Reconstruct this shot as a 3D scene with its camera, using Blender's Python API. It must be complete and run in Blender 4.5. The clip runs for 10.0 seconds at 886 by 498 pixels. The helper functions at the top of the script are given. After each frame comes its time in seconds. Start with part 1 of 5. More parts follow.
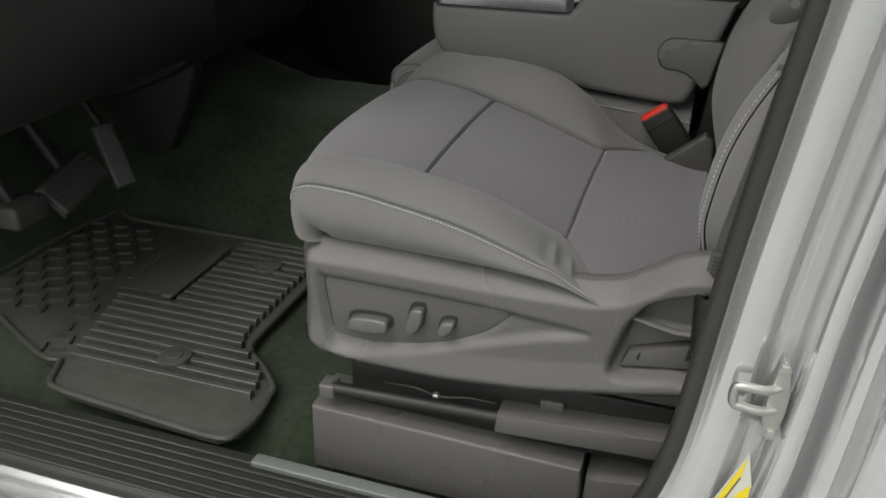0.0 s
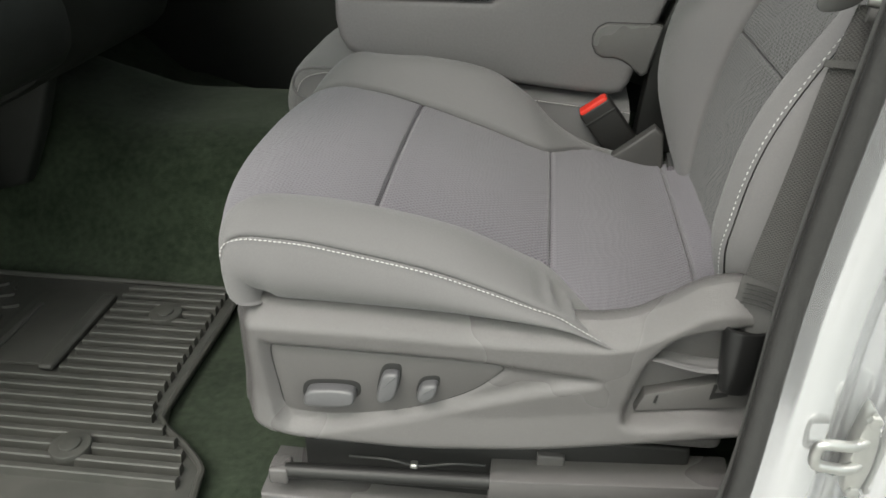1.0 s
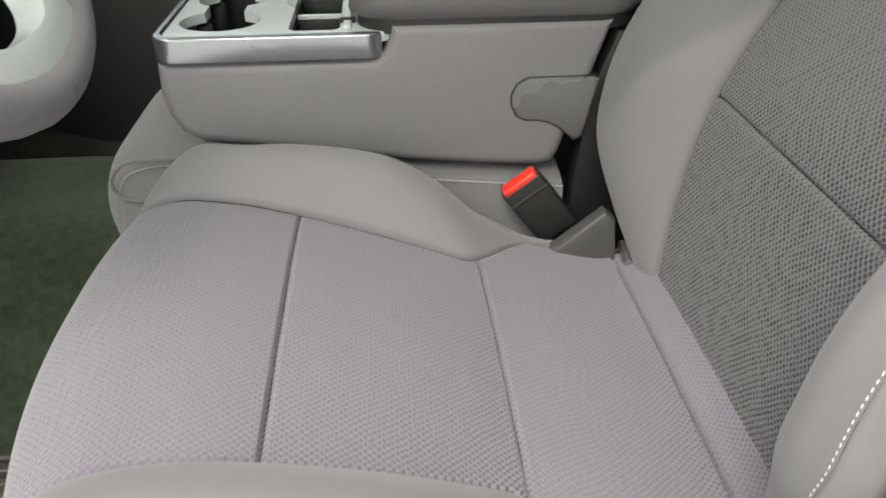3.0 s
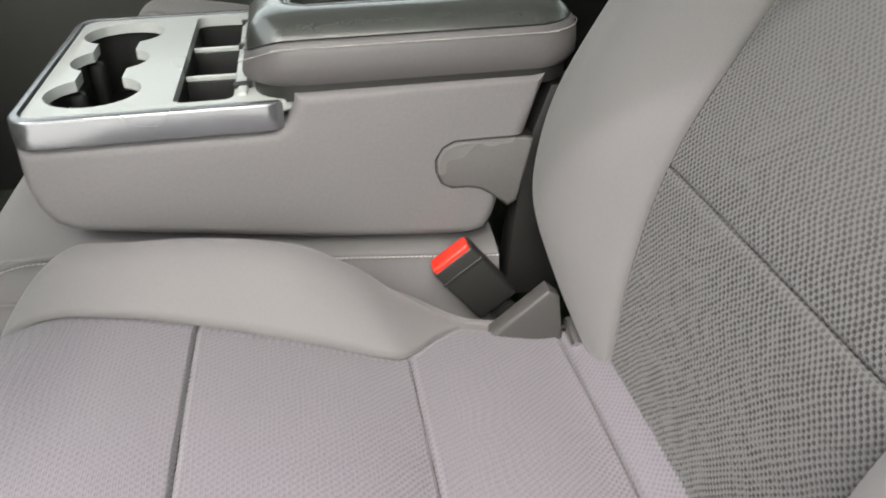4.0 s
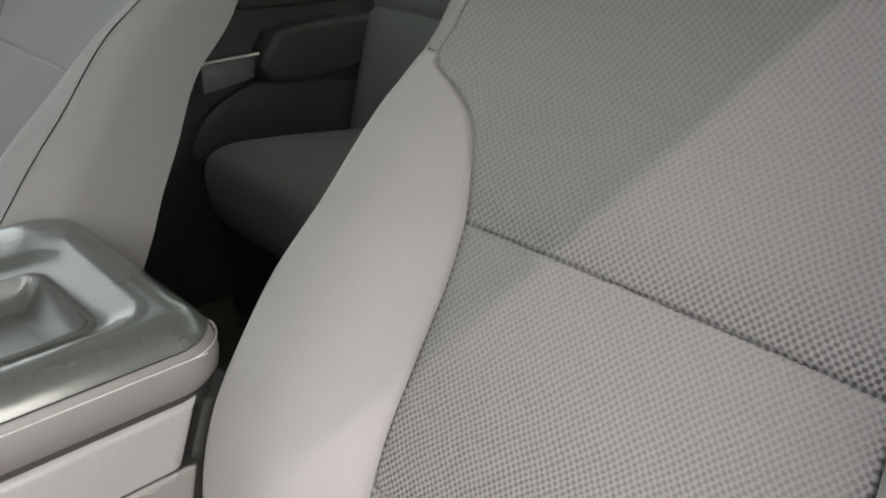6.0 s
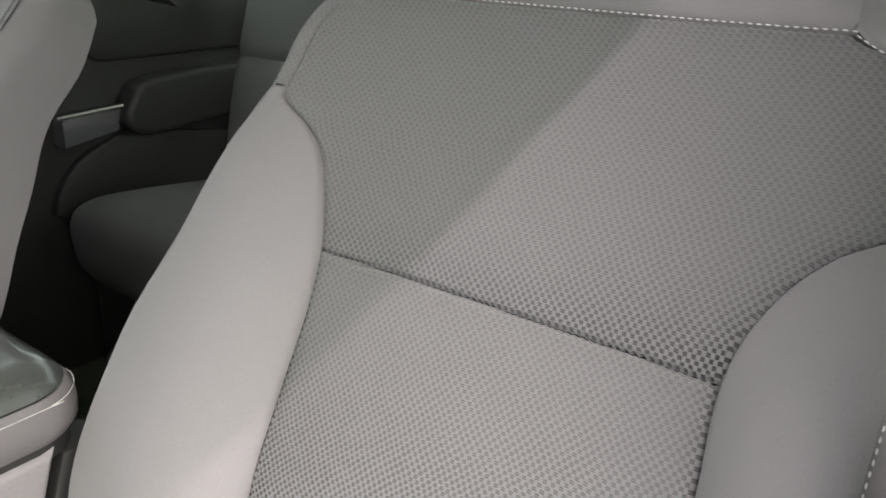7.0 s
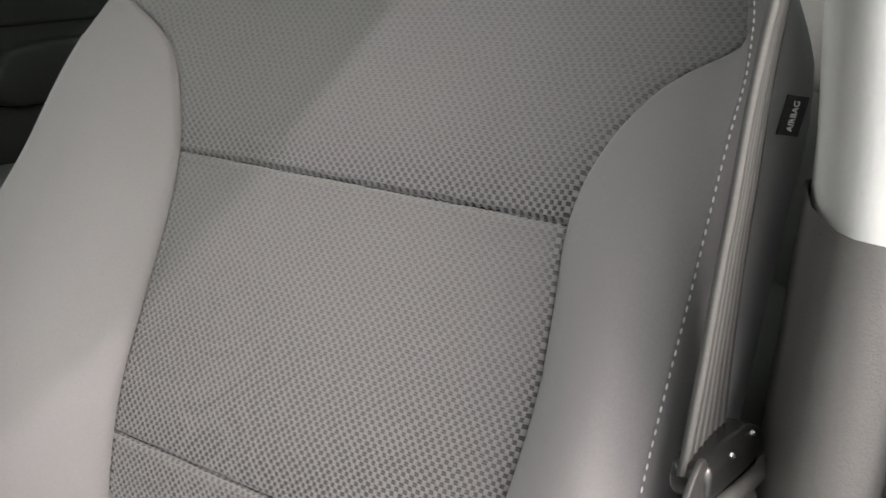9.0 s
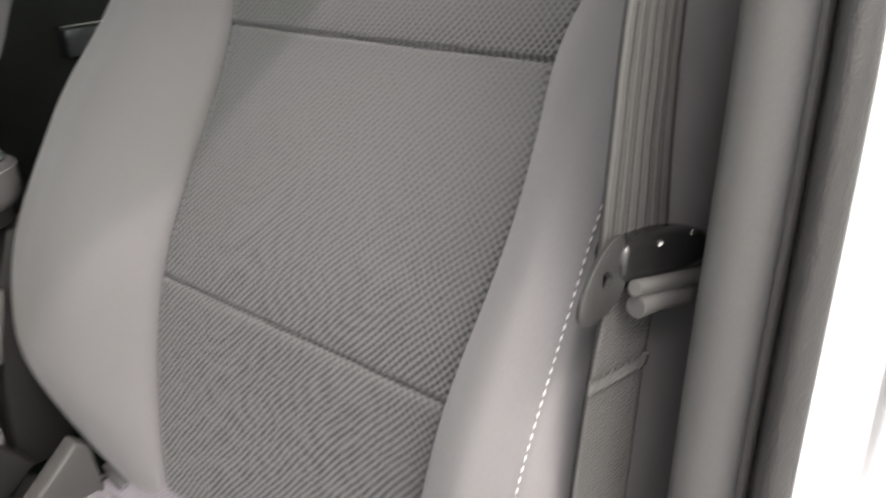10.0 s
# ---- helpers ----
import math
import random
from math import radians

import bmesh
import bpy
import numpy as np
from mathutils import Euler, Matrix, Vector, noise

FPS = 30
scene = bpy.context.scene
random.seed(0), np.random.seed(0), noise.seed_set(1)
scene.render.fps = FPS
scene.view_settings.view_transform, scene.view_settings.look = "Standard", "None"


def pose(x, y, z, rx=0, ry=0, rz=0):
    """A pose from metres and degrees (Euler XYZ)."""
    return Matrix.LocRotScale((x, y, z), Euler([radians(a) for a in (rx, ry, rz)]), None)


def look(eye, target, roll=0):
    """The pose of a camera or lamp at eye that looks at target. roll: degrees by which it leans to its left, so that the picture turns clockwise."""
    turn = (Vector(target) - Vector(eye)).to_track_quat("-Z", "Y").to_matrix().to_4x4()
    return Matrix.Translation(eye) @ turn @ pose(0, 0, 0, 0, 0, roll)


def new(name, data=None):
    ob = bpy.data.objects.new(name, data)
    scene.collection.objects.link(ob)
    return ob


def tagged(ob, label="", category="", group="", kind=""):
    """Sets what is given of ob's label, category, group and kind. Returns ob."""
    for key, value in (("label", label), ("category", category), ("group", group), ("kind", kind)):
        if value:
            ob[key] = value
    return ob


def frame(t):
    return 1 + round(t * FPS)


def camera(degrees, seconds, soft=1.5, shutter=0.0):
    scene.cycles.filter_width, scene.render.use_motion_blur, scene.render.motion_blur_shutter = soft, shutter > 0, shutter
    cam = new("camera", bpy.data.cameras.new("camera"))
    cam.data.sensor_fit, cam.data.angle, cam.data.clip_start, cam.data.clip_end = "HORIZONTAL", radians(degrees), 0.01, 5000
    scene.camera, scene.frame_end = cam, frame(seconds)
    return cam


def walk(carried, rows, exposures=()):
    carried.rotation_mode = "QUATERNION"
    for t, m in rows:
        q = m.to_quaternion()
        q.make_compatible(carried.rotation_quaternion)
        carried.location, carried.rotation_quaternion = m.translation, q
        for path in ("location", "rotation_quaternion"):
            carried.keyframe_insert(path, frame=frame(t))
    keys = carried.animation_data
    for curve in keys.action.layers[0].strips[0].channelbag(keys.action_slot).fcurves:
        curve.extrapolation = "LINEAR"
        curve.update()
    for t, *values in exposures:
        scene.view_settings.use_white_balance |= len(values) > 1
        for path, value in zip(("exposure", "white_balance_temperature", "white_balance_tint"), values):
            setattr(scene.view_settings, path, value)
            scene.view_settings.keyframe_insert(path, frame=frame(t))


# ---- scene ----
import functools

cam = camera(57.4, 10.0, 1.5, 0.3)
PATH = [
    (0, (0.283, -0.96, 0.696), (-0.262, 0.73, -0.225), 0.7),
    (0.5, (0.203, -0.92, 0.693), (-0.129, 0.818, -0.241), 0.6),
    (1, (0.144, -0.832, 0.681), (-0.064, 0.91, -0.278), 0.2),
    (1.5, (0.101, -0.754, 0.656), (-0.012, 0.984, -0.328), -1.1),
    (2, (0.074, -0.69, 0.646), (0.038, 1.044, -0.35), -1.0),
    (2.5, (0.061, -0.603, 0.666), (0.106, 1.125, -0.341), -0.8),
    (2.7, (0.069, -0.564, 0.685), (0.153, 1.158, -0.327), -0.5),
    (4, (0.108, -0.387, 0.726), (0.387, 1.302, -0.308), -1.1),
    (4.5, (0.066, -0.313, 0.783), (0.607, 1.312, -0.25), 0.2),
    (5, (0.057, -0.242, 0.82), (0.885, 1.237, -0.241), -0.1),
    (5.5, (0.075, -0.219, 0.844), (1.165, 1.12, -0.168), 1.4),
    (6, (0.074, -0.214, 0.872), (1.362, 1.051, 0.013), 2.1),
    (6.2, (0.07, -0.22, 0.876), (1.421, 1.015, 0.071), 2.7),
    (7.5, (0.077, -0.268, 0.848), (1.618, 0.769, 0.107), 0.2),
    (8, (0.069, -0.284, 0.826), (1.644, 0.694, 0.077), 0.4),
    (8.5, (0.077, -0.291, 0.802), (1.656, 0.679, 0.05), 0.2),
    (9, (0.068, -0.296, 0.79), (1.683, 0.621, 0.047), 0.7),
    (9.5, (0.086, -0.329, 0.757), (1.707, 0.573, 0.008), 1.0),
    (9.9, (0.081, -0.383, 0.725), (1.558, 0.725, -0.043), -0.4),
    (10, (0.075, -0.396, 0.717), (1.481, 0.794, -0.061), -0.9),
]
EXPOSE = [(0, 0.25, 6800, 0), (0.5, 0.75, 6800, -1), (1, 1.0, 6800, -2), (1.5, 1.2, 6800, -1), (2.5, 1.40, 6850, 1), (4, 2.0, 6900, 5), (5, 2.15, 6950, 5), (5.5, 2.3, 6950, 6), (6, 2.5, 6950, 6), (7.5, 2.57, 6900, 9), (8, 2.25, 6950, 8), (8.5, 2.15, 6950, 7), (9, 2.15, 6950, 7), (10, 1.95, 6900, 7)]
walk(cam, [(t, look(eye, target, roll)) for t, eye, target, roll in PATH], EXPOSE)

# ---- world and light ----
world = bpy.data.worlds.new("sky")
scene.world = world
world.use_nodes = True
wn = world.node_tree
wn.nodes.clear()
w_out = wn.nodes.new("ShaderNodeOutputWorld")
w_bg = wn.nodes.new("ShaderNodeBackground")
w_sky = wn.nodes.new("ShaderNodeTexSky")
w_sky.sky_type = "NISHITA"
w_sky.sun_disc = False
w_sky.sun_elevation = radians(55)
w_sky.sun_rotation = radians(200)
w_sky.air_density, w_sky.dust_density, w_sky.ozone_density = 1.0, 4.0, 0.6
w_bg.inputs["Strength"].default_value = 0.15
w_soft = wn.nodes.new("ShaderNodeHueSaturation")
w_soft.inputs["Saturation"].default_value = 0.3
wn.links.new(w_sky.outputs["Color"], w_soft.inputs["Color"])
wn.links.new(w_soft.outputs["Color"], w_bg.inputs["Color"])
wn.links.new(w_bg.outputs["Background"], w_out.inputs["Surface"])

# a long strip light high outside the driver's door, parallel to the truck
strip = new("strip_light", bpy.data.lights.new("strip_light", "AREA"))
strip.data.shape, strip.data.size, strip.data.size_y = "RECTANGLE", 5.0, 0.10
strip.data.energy, strip.data.color = 88.0, (1.0, 0.85, 0.99)
strip.matrix_world = Matrix.LocRotScale((-1.9, -1.88, 3.6), Euler((radians(-33), 0, 0)), None)


# ---- materials ----
def mat(name, base, rough=0.6, metal=0.0, second=None, scale=60.0, mix=0.5, bump=0.0, bump_scale=400.0, coarse=6.0, spec=0.5, sheen=0.0, coat=0.0):
    """A surface with colour variation at two scales and fine relief."""
    m = bpy.data.materials.new(name)
    m.use_nodes = True
    nt = m.node_tree
    p = nt.nodes["Principled BSDF"]
    p.inputs["Roughness"].default_value = rough
    p.inputs["Metallic"].default_value = metal
    p.inputs["Specular IOR Level"].default_value = spec
    if sheen:
        p.inputs["Sheen Weight"].default_value = sheen
        p.inputs["Sheen Roughness"].default_value = 0.5
    if coat:
        p.inputs["Coat Weight"].default_value = coat
        p.inputs["Coat Roughness"].default_value = 0.12
    tc = nt.nodes.new("ShaderNodeTexCoord")
    fine = nt.nodes.new("ShaderNodeTexNoise")
    fine.inputs["Scale"].default_value = scale
    fine.inputs["Detail"].default_value = 6
    big = nt.nodes.new("ShaderNodeTexNoise")
    big.inputs["Scale"].default_value = coarse
    big.inputs["Detail"].default_value = 3
    nt.links.new(tc.outputs["Object"], fine.inputs["Vector"])
    nt.links.new(tc.outputs["Object"], big.inputs["Vector"])
    add = nt.nodes.new("ShaderNodeMath")
    add.operation = "ADD"
    nt.links.new(fine.outputs["Fac"], add.inputs[0])
    nt.links.new(big.outputs["Fac"], add.inputs[1])
    half = nt.nodes.new("ShaderNodeMapRange")
    half.inputs["From Min"].default_value, half.inputs["From Max"].default_value = 0.6, 1.4
    nt.links.new(add.outputs[0], half.inputs["Value"])
    col = nt.nodes.new("ShaderNodeMix")
    col.data_type = "RGBA"
    second = second or tuple(c * (1 - 0.3 * mix) for c in base)
    col.inputs["A"].default_value = (*base, 1)
    col.inputs["B"].default_value = (*second, 1)
    nt.links.new(half.outputs["Result"], col.inputs["Factor"])
    nt.links.new(col.outputs["Result"], p.inputs["Base Color"])
    rr = nt.nodes.new("ShaderNodeMapRange")
    rr.inputs["From Min"].default_value, rr.inputs["From Max"].default_value = 0.3, 0.7
    rr.inputs["To Min"].default_value, rr.inputs["To Max"].default_value = max(rough - 0.07, 0.03), min(rough + 0.07, 1)
    nt.links.new(big.outputs["Fac"], rr.inputs["Value"])
    nt.links.new(rr.outputs["Result"], p.inputs["Roughness"])
    if bump:
        bt = nt.nodes.new("ShaderNodeTexNoise")
        bt.inputs["Scale"].default_value = bump_scale
        bt.inputs["Detail"].default_value = 3
        nt.links.new(tc.outputs["Object"], bt.inputs["Vector"])
        bn = nt.nodes.new("ShaderNodeBump")
        bn.inputs["Strength"].default_value = bump
        bn.inputs["Distance"].default_value = 0.001
        nt.links.new(bt.outputs["Fac"], bn.inputs["Height"])
        nt.links.new(bn.outputs["Normal"], p.inputs["Normal"])
    return m


def woven(name, light, dark, width, row, gap, rough=0.9, relief=0.8, wobble=0.0012, gape_shaded=False):
    """Knitted seat cloth: rows of small dark slots in a lighter yarn, laid out in metres by the mesh's UV."""
    m = bpy.data.materials.new(name)
    m.use_nodes = True
    nt = m.node_tree
    p = nt.nodes["Principled BSDF"]
    p.inputs["Roughness"].default_value = rough
    p.inputs["Sheen Weight"].default_value = 0.25 if gape_shaded else 0.03
    p.inputs["Specular IOR Level"].default_value = 0.2
    uv = nt.nodes.new("ShaderNodeUVMap")
    uv.uv_map = "UVMap"
    wob = nt.nodes.new("ShaderNodeTexNoise")
    wob.inputs["Scale"].default_value = 30
    nt.links.new(uv.outputs["UV"], wob.inputs["Vector"])
    warp = nt.nodes.new("ShaderNodeVectorMath")
    warp.operation = "MULTIPLY_ADD"
    warp.inputs[1].default_value = (wobble, wobble, 0)
    nt.links.new(wob.outputs["Color"], warp.inputs[0])
    nt.links.new(uv.outputs["UV"], warp.inputs[2])

    def calc(op, a, b=0.0, c=0.0):
        n = nt.nodes.new("ShaderNodeMath")
        n.operation = op
        for k, v in enumerate((a, b, c)):
            if isinstance(v, (int, float)):
                n.inputs[k].default_value = v
            else:
                nt.links.new(v, n.inputs[k])
        return n.outputs[0]

    def fall(v, near, far):
        n = nt.nodes.new("ShaderNodeMapRange")
        n.interpolation_type = "SMOOTHSTEP"
        n.inputs["From Min"].default_value, n.inputs["From Max"].default_value = near, far
        n.inputs["To Min"].default_value, n.inputs["To Max"].default_value = 1.0, 0.0
        nt.links.new(v, n.inputs["Value"])
        return n.outputs["Result"]

    # staggered rows of cells, in each a pair of short dark slots between two raised tufts
    xy = nt.nodes.new("ShaderNodeSeparateXYZ")
    nt.links.new(warp.outputs["Vector"], xy.inputs[0])
    rows = calc("DIVIDE", xy.outputs["Y"], row)
    stagger = calc("MULTIPLY", calc("FLOORED_MODULO", calc("FLOOR", rows), 2.0), 0.5)
    cell = calc("FRACT", calc("ADD", calc("DIVIDE", xy.outputs["X"], width), stagger))
    aside = calc("ABSOLUTE", calc("SUBTRACT", cell, 0.5))
    aloft = calc("ABSOLUTE", calc("SUBTRACT", calc("FRACT", rows), 0.5))
    bands = fall(calc("ABSOLUTE", calc("SUBTRACT", aloft, 0.21)), gap * 0.55, gap)
    slot = calc("MULTIPLY", fall(aside, 0.22, 0.31), bands)
    pit = calc("MULTIPLY", fall(aside, 0.16, 0.34), fall(aloft, 0.36, 0.5))
    big = nt.nodes.new("ShaderNodeTexNoise")
    big.inputs["Scale"].default_value = 9
    big.inputs["Detail"].default_value = 4
    nt.links.new(uv.outputs["UV"], big.inputs["Vector"])
    depth = nt.nodes.new("ShaderNodeMapRange")
    depth.inputs["From Min"].default_value, depth.inputs["From Max"].default_value = 0.3, 0.7
    depth.inputs["To Min"].default_value, depth.inputs["To Max"].default_value = 0.75, 1.0
    nt.links.new(big.outputs["Fac"], depth.inputs["Value"])
    fac = calc("MULTIPLY", slot, depth.outputs["Result"])
    if gape_shaded:
        # slots open and darken near seams and low down; their shade is painted in
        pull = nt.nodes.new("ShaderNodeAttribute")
        pull.attribute_name = "gape_shade"
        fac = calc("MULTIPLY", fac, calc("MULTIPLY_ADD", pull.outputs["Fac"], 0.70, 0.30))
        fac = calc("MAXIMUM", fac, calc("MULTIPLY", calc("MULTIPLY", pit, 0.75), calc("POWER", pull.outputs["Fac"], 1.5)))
    shade = calc("ADD", calc("MULTIPLY", fac, 0.6), calc("MULTIPLY", pit, 0.55))
    yarn = nt.nodes.new("ShaderNodeTexNoise")
    yarn.inputs["Scale"].default_value = 900
    nt.links.new(uv.outputs["UV"], yarn.inputs["Vector"])
    tone = nt.nodes.new("ShaderNodeMix")
    tone.data_type = "RGBA"
    tone.inputs["A"].default_value = (*light, 1)
    tone.inputs["B"].default_value = (*(c * 0.7 for c in light), 1)
    nt.links.new(yarn.outputs["Fac"], tone.inputs["Factor"])
    col = nt.nodes.new("ShaderNodeMix")
    col.data_type = "RGBA"
    nt.links.new(fac, col.inputs["Factor"])
    nt.links.new(tone.outputs["Result"], col.inputs["A"])
    col.inputs["B"].default_value = (*dark, 1)
    nt.links.new(col.outputs["Result"], p.inputs["Base Color"])
    bn = nt.nodes.new("ShaderNodeBump")
    bn.inputs["Strength"].default_value = relief
    bn.inputs["Distance"].default_value = 0.0014
    bn.invert = True
    nt.links.new(shade, bn.inputs["Height"])
    nt.links.new(bn.outputs["Normal"], p.inputs["Normal"])
    return m


KNIT = (0.0053, 0.0031, 0.17)
M_INSERT = woven("knitted_grey_cloth", (0.150, 0.150, 0.150), (0.018, 0.018, 0.018), *KNIT, relief=0.25, wobble=0.0, gape_shaded=True)
# Same cloth for the cushion, its stronger light put into a paler colour.
M_INSERT_LIT = woven("ribbed_grey_cloth", (0.205, 0.194, 0.216), (0.030, 0.028, 0.032), *KNIT, relief=0.25, wobble=0.0, gape_shaded=True)
M_BOLSTER = mat("smooth_grey_cloth", (0.176, 0.171, 0.172), 0.85, second=(0.149, 0.145, 0.146), scale=700, bump=0.35, bump_scale=1500, coarse=5, spec=0.25, sheen=0.2)
M_VINYL = mat("grey_vinyl", (0.20, 0.19, 0.195), 0.55, second=(0.165, 0.158, 0.162), scale=300, bump=0.15, bump_scale=900, coarse=4, spec=0.4)
M_LID = mat("dark_padded_vinyl", (0.046, 0.051, 0.047), 0.25, second=(0.039, 0.043, 0.040), scale=300, bump=0.12, bump_scale=1200, coarse=5, spec=1.0, coat=0.9)
M_SHIELD = mat("grained_grey_plastic", (0.128, 0.122, 0.121), 0.29, second=(0.105, 0.100, 0.099), scale=500, bump=0.7, bump_scale=1350, coarse=6, spec=0.8)
M_PANEL = mat("fine_grey_plastic", (0.105, 0.100, 0.099), 0.4, second=(0.09, 0.087, 0.085), scale=500, bump=0.2, bump_scale=1600)
M_GLOSSTRAY = mat("glossy_black_tray", (0.045, 0.048, 0.045), 0.16, scale=200, mix=0.4)
M_WEBEND = mat("grey_webbing_fold", (0.11, 0.108, 0.104), 0.8, second=(0.07, 0.069, 0.067), scale=900, bump=0.8, bump_scale=1200)
M_SWITCH = mat("satin_grey_switch", (0.105, 0.105, 0.109), 0.30, scale=300, bump=0.08)
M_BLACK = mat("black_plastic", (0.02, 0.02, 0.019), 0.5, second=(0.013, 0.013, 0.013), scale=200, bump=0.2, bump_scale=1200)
M_DASH = mat("dark_dash_plastic", (0.022, 0.023, 0.021), 0.55, second=(0.015, 0.016, 0.014), scale=200, bump=0.3, bump_scale=900, spec=0.4)
M_RUBBER = mat("black_rubber", (0.050, 0.051, 0.046), 0.44, second=(0.080, 0.078, 0.071), scale=40, bump=0.3, bump_scale=700, coarse=9)
M_CARPET = mat("dark_carpet", (0.046, 0.060, 0.039), 0.95, second=(0.015, 0.021, 0.013), scale=90, bump=1.0, bump_scale=600, coarse=9, spec=0.1, sheen=0.1)
M_SILVERTRIM = mat("satin_silver_trim", (0.36, 0.37, 0.39), 0.22, metal=0.85, scale=150, mix=0.3)
M_TRAY = mat("light_grey_tray_plastic", (0.54, 0.57, 0.55), 0.32, second=(0.50, 0.53, 0.51), scale=200, bump=0.15, bump_scale=900, coat=0.4)
M_CHROME = mat("bright_metal", (0.72, 0.72, 0.72), 0.18, metal=1.0, scale=80, mix=0.4)
M_ZINC = mat("zinc_metal", (0.55, 0.55, 0.53), 0.35, metal=0.9, scale=120, mix=0.6, bump=0.3, bump_scale=300)
M_PAINT = mat("silver_car_paint", (0.68, 0.685, 0.695), 0.16, metal=0.75, second=(0.62, 0.625, 0.635), scale=900, mix=0.3, coat=0.8)
M_SEAL = mat("rubber_door_seal", (0.03, 0.029, 0.028), 0.40, second=(0.02, 0.0195, 0.019), scale=150, bump=0.5, bump_scale=900)
M_PILLAR_LO = mat("dark_grained_pillar_trim", (0.130, 0.127, 0.122), 0.5, second=(0.108, 0.106, 0.102), scale=600, bump=0.3, bump_scale=1100)
M_PILLAR_UP = mat("pale_pillar_trim", (0.82, 0.82, 0.80), 0.5, second=(0.77, 0.77, 0.75), scale=300, bump=0.2)
M_HEADLINER = mat("pale_headliner_cloth", (0.72, 0.72, 0.70), 0.95, scale=500, bump=0.4)
M_RED = mat("red_button_plastic", (0.75, 0.035, 0.02), 0.4, scale=100, mix=0.2)
M_BUCKLE = mat("black_buckle_plastic", (0.028, 0.027, 0.026), 0.45, second=(0.02, 0.02, 0.019), scale=300, bump=0.3, bump_scale=1200)
M_BELT = woven("woven_belt_webbing", (0.105, 0.104, 0.100), (0.030, 0.030, 0.029), 10.0, 0.0017, 0.2, 0.75)
M_LIDSIDE = mat("dark_grey_vinyl", (0.125, 0.118, 0.120), 0.40, second=(0.105, 0.099, 0.101), scale=300, bump=0.12, bump_scale=1000, coarse=4)
M_STRAP = woven("lower_belt_webbing", (0.13, 0.127, 0.123), (0.05, 0.049, 0.048), 0.0024, 0.0016, 0.2, 0.8)
M_SLEEVE = mat("glossy_black_sleeve", (0.012, 0.012, 0.012), 0.28, scale=200, mix=0.4, bump=0.1)
M_STRIP = mat("dull_sill_strip", (0.20, 0.215, 0.205), 0.5, metal=0.2, scale=120, mix=0.8, bump=0.2)
M_THREAD = mat("white_thread", (0.62, 0.62, 0.60), 0.8, scale=400, mix=0.4)
M_GREYTHREAD = mat("grey_thread", (0.46, 0.45, 0.43), 0.8, scale=400, mix=0.4)
M_TAG = mat("black_tag_cloth", (0.012, 0.012, 0.012), 0.8, scale=500, bump=0.3)
M_WHITE = mat("white_print", (0.75, 0.75, 0.73), 0.7, scale=300, mix=0.2)
M_YELLOW = mat("yellow_label", (0.80, 0.62, 0.03), 0.45, scale=120, mix=0.2)
M_PAPER = mat("pale_label", (0.62, 0.62, 0.56), 0.5, scale=120, mix=0.3)
M_REAR = mat("dark_grey_rear_cloth", (0.115, 0.122, 0.115), 0.85, second=(0.095, 0.10, 0.095), scale=500, bump=0.3, bump_scale=1200)
M_DOOR = mat("dark_door_plastic", (0.029, 0.031, 0.029), 0.55, second=(0.022, 0.024, 0.022), scale=300, bump=0.3, bump_scale=900)
M_FLOOR = mat("pale_concrete", (0.42, 0.42, 0.41), 0.6, second=(0.33, 0.33, 0.32), scale=8, bump=0.3, bump_scale=60, coarse=0.7)


def glass(name, tint):
    m = bpy.data.materials.new(name)
    m.use_nodes = True
    n = m.node_tree
    n.nodes.remove(n.nodes["Principled BSDF"])
    t, g, x = n.nodes.new("ShaderNodeBsdfTransparent"), n.nodes.new("ShaderNodeBsdfGlossy"), n.nodes.new("ShaderNodeMixShader")
    t.inputs["Color"].default_value = (*tint, 1)
    g.inputs["Roughness"].default_value = 0.02
    x.inputs["Fac"].default_value = 0.06
    n.links.new(t.outputs[0], x.inputs[1])
    n.links.new(g.outputs[0], x.inputs[2])
    n.links.new(x.outputs[0], n.nodes["Material Output"].inputs["Surface"])
    return m


M_GLASS = glass("window_glass", (0.86, 0.90, 0.87))
M_PRIVACY = glass("tinted_privacy_glass", (0.45, 0.49, 0.45))


# ---- mesh helpers ----
def link_mesh(name, verts, faces, material, parent=None, label="", uvs=None, smooth=True):
    me = bpy.data.meshes.new(name)
    me.from_pydata([tuple(v) for v in verts], [], faces)
    me.validate()
    me.materials.append(material)
    if uvs is not None:
        layer = me.uv_layers.new(name="UVMap")
        idx = np.zeros(len(me.loops), dtype=np.int32)
        me.loops.foreach_get("vertex_index", idx)
        layer.data.foreach_set("uv", np.asarray(uvs, dtype=np.float32)[idx].ravel())
    me.polygons.foreach_set("use_smooth", [smooth] * len(me.polygons))
    ob = new(name, me)
    if parent is not None:
        ob.parent = parent
    if label:
        ob["label"] = label
    return ob


def part(name, bm, material, parent=None, label="", smooth=True):
    """Links a bmesh as one mesh object under a thing."""
    bmesh.ops.recalc_face_normals(bm, faces=bm.faces)
    me = bpy.data.meshes.new(name)
    bm.to_mesh(me)
    bm.free()
    me.materials.append(material)
    me.polygons.foreach_set("use_smooth", [smooth] * len(me.polygons))
    ob = new(name, me)
    if smooth:
        me.set_sharp_from_angle(angle=radians(40))
    if parent is not None:
        ob.parent = parent
    if label:
        ob["label"] = label
    return ob


def thing(name, label, category, group="", kind="", at=(0, 0, 0)):
    ob = new(name)
    ob.location = at
    ob.empty_display_size = 0.05
    return tagged(ob, label, category, group, kind)


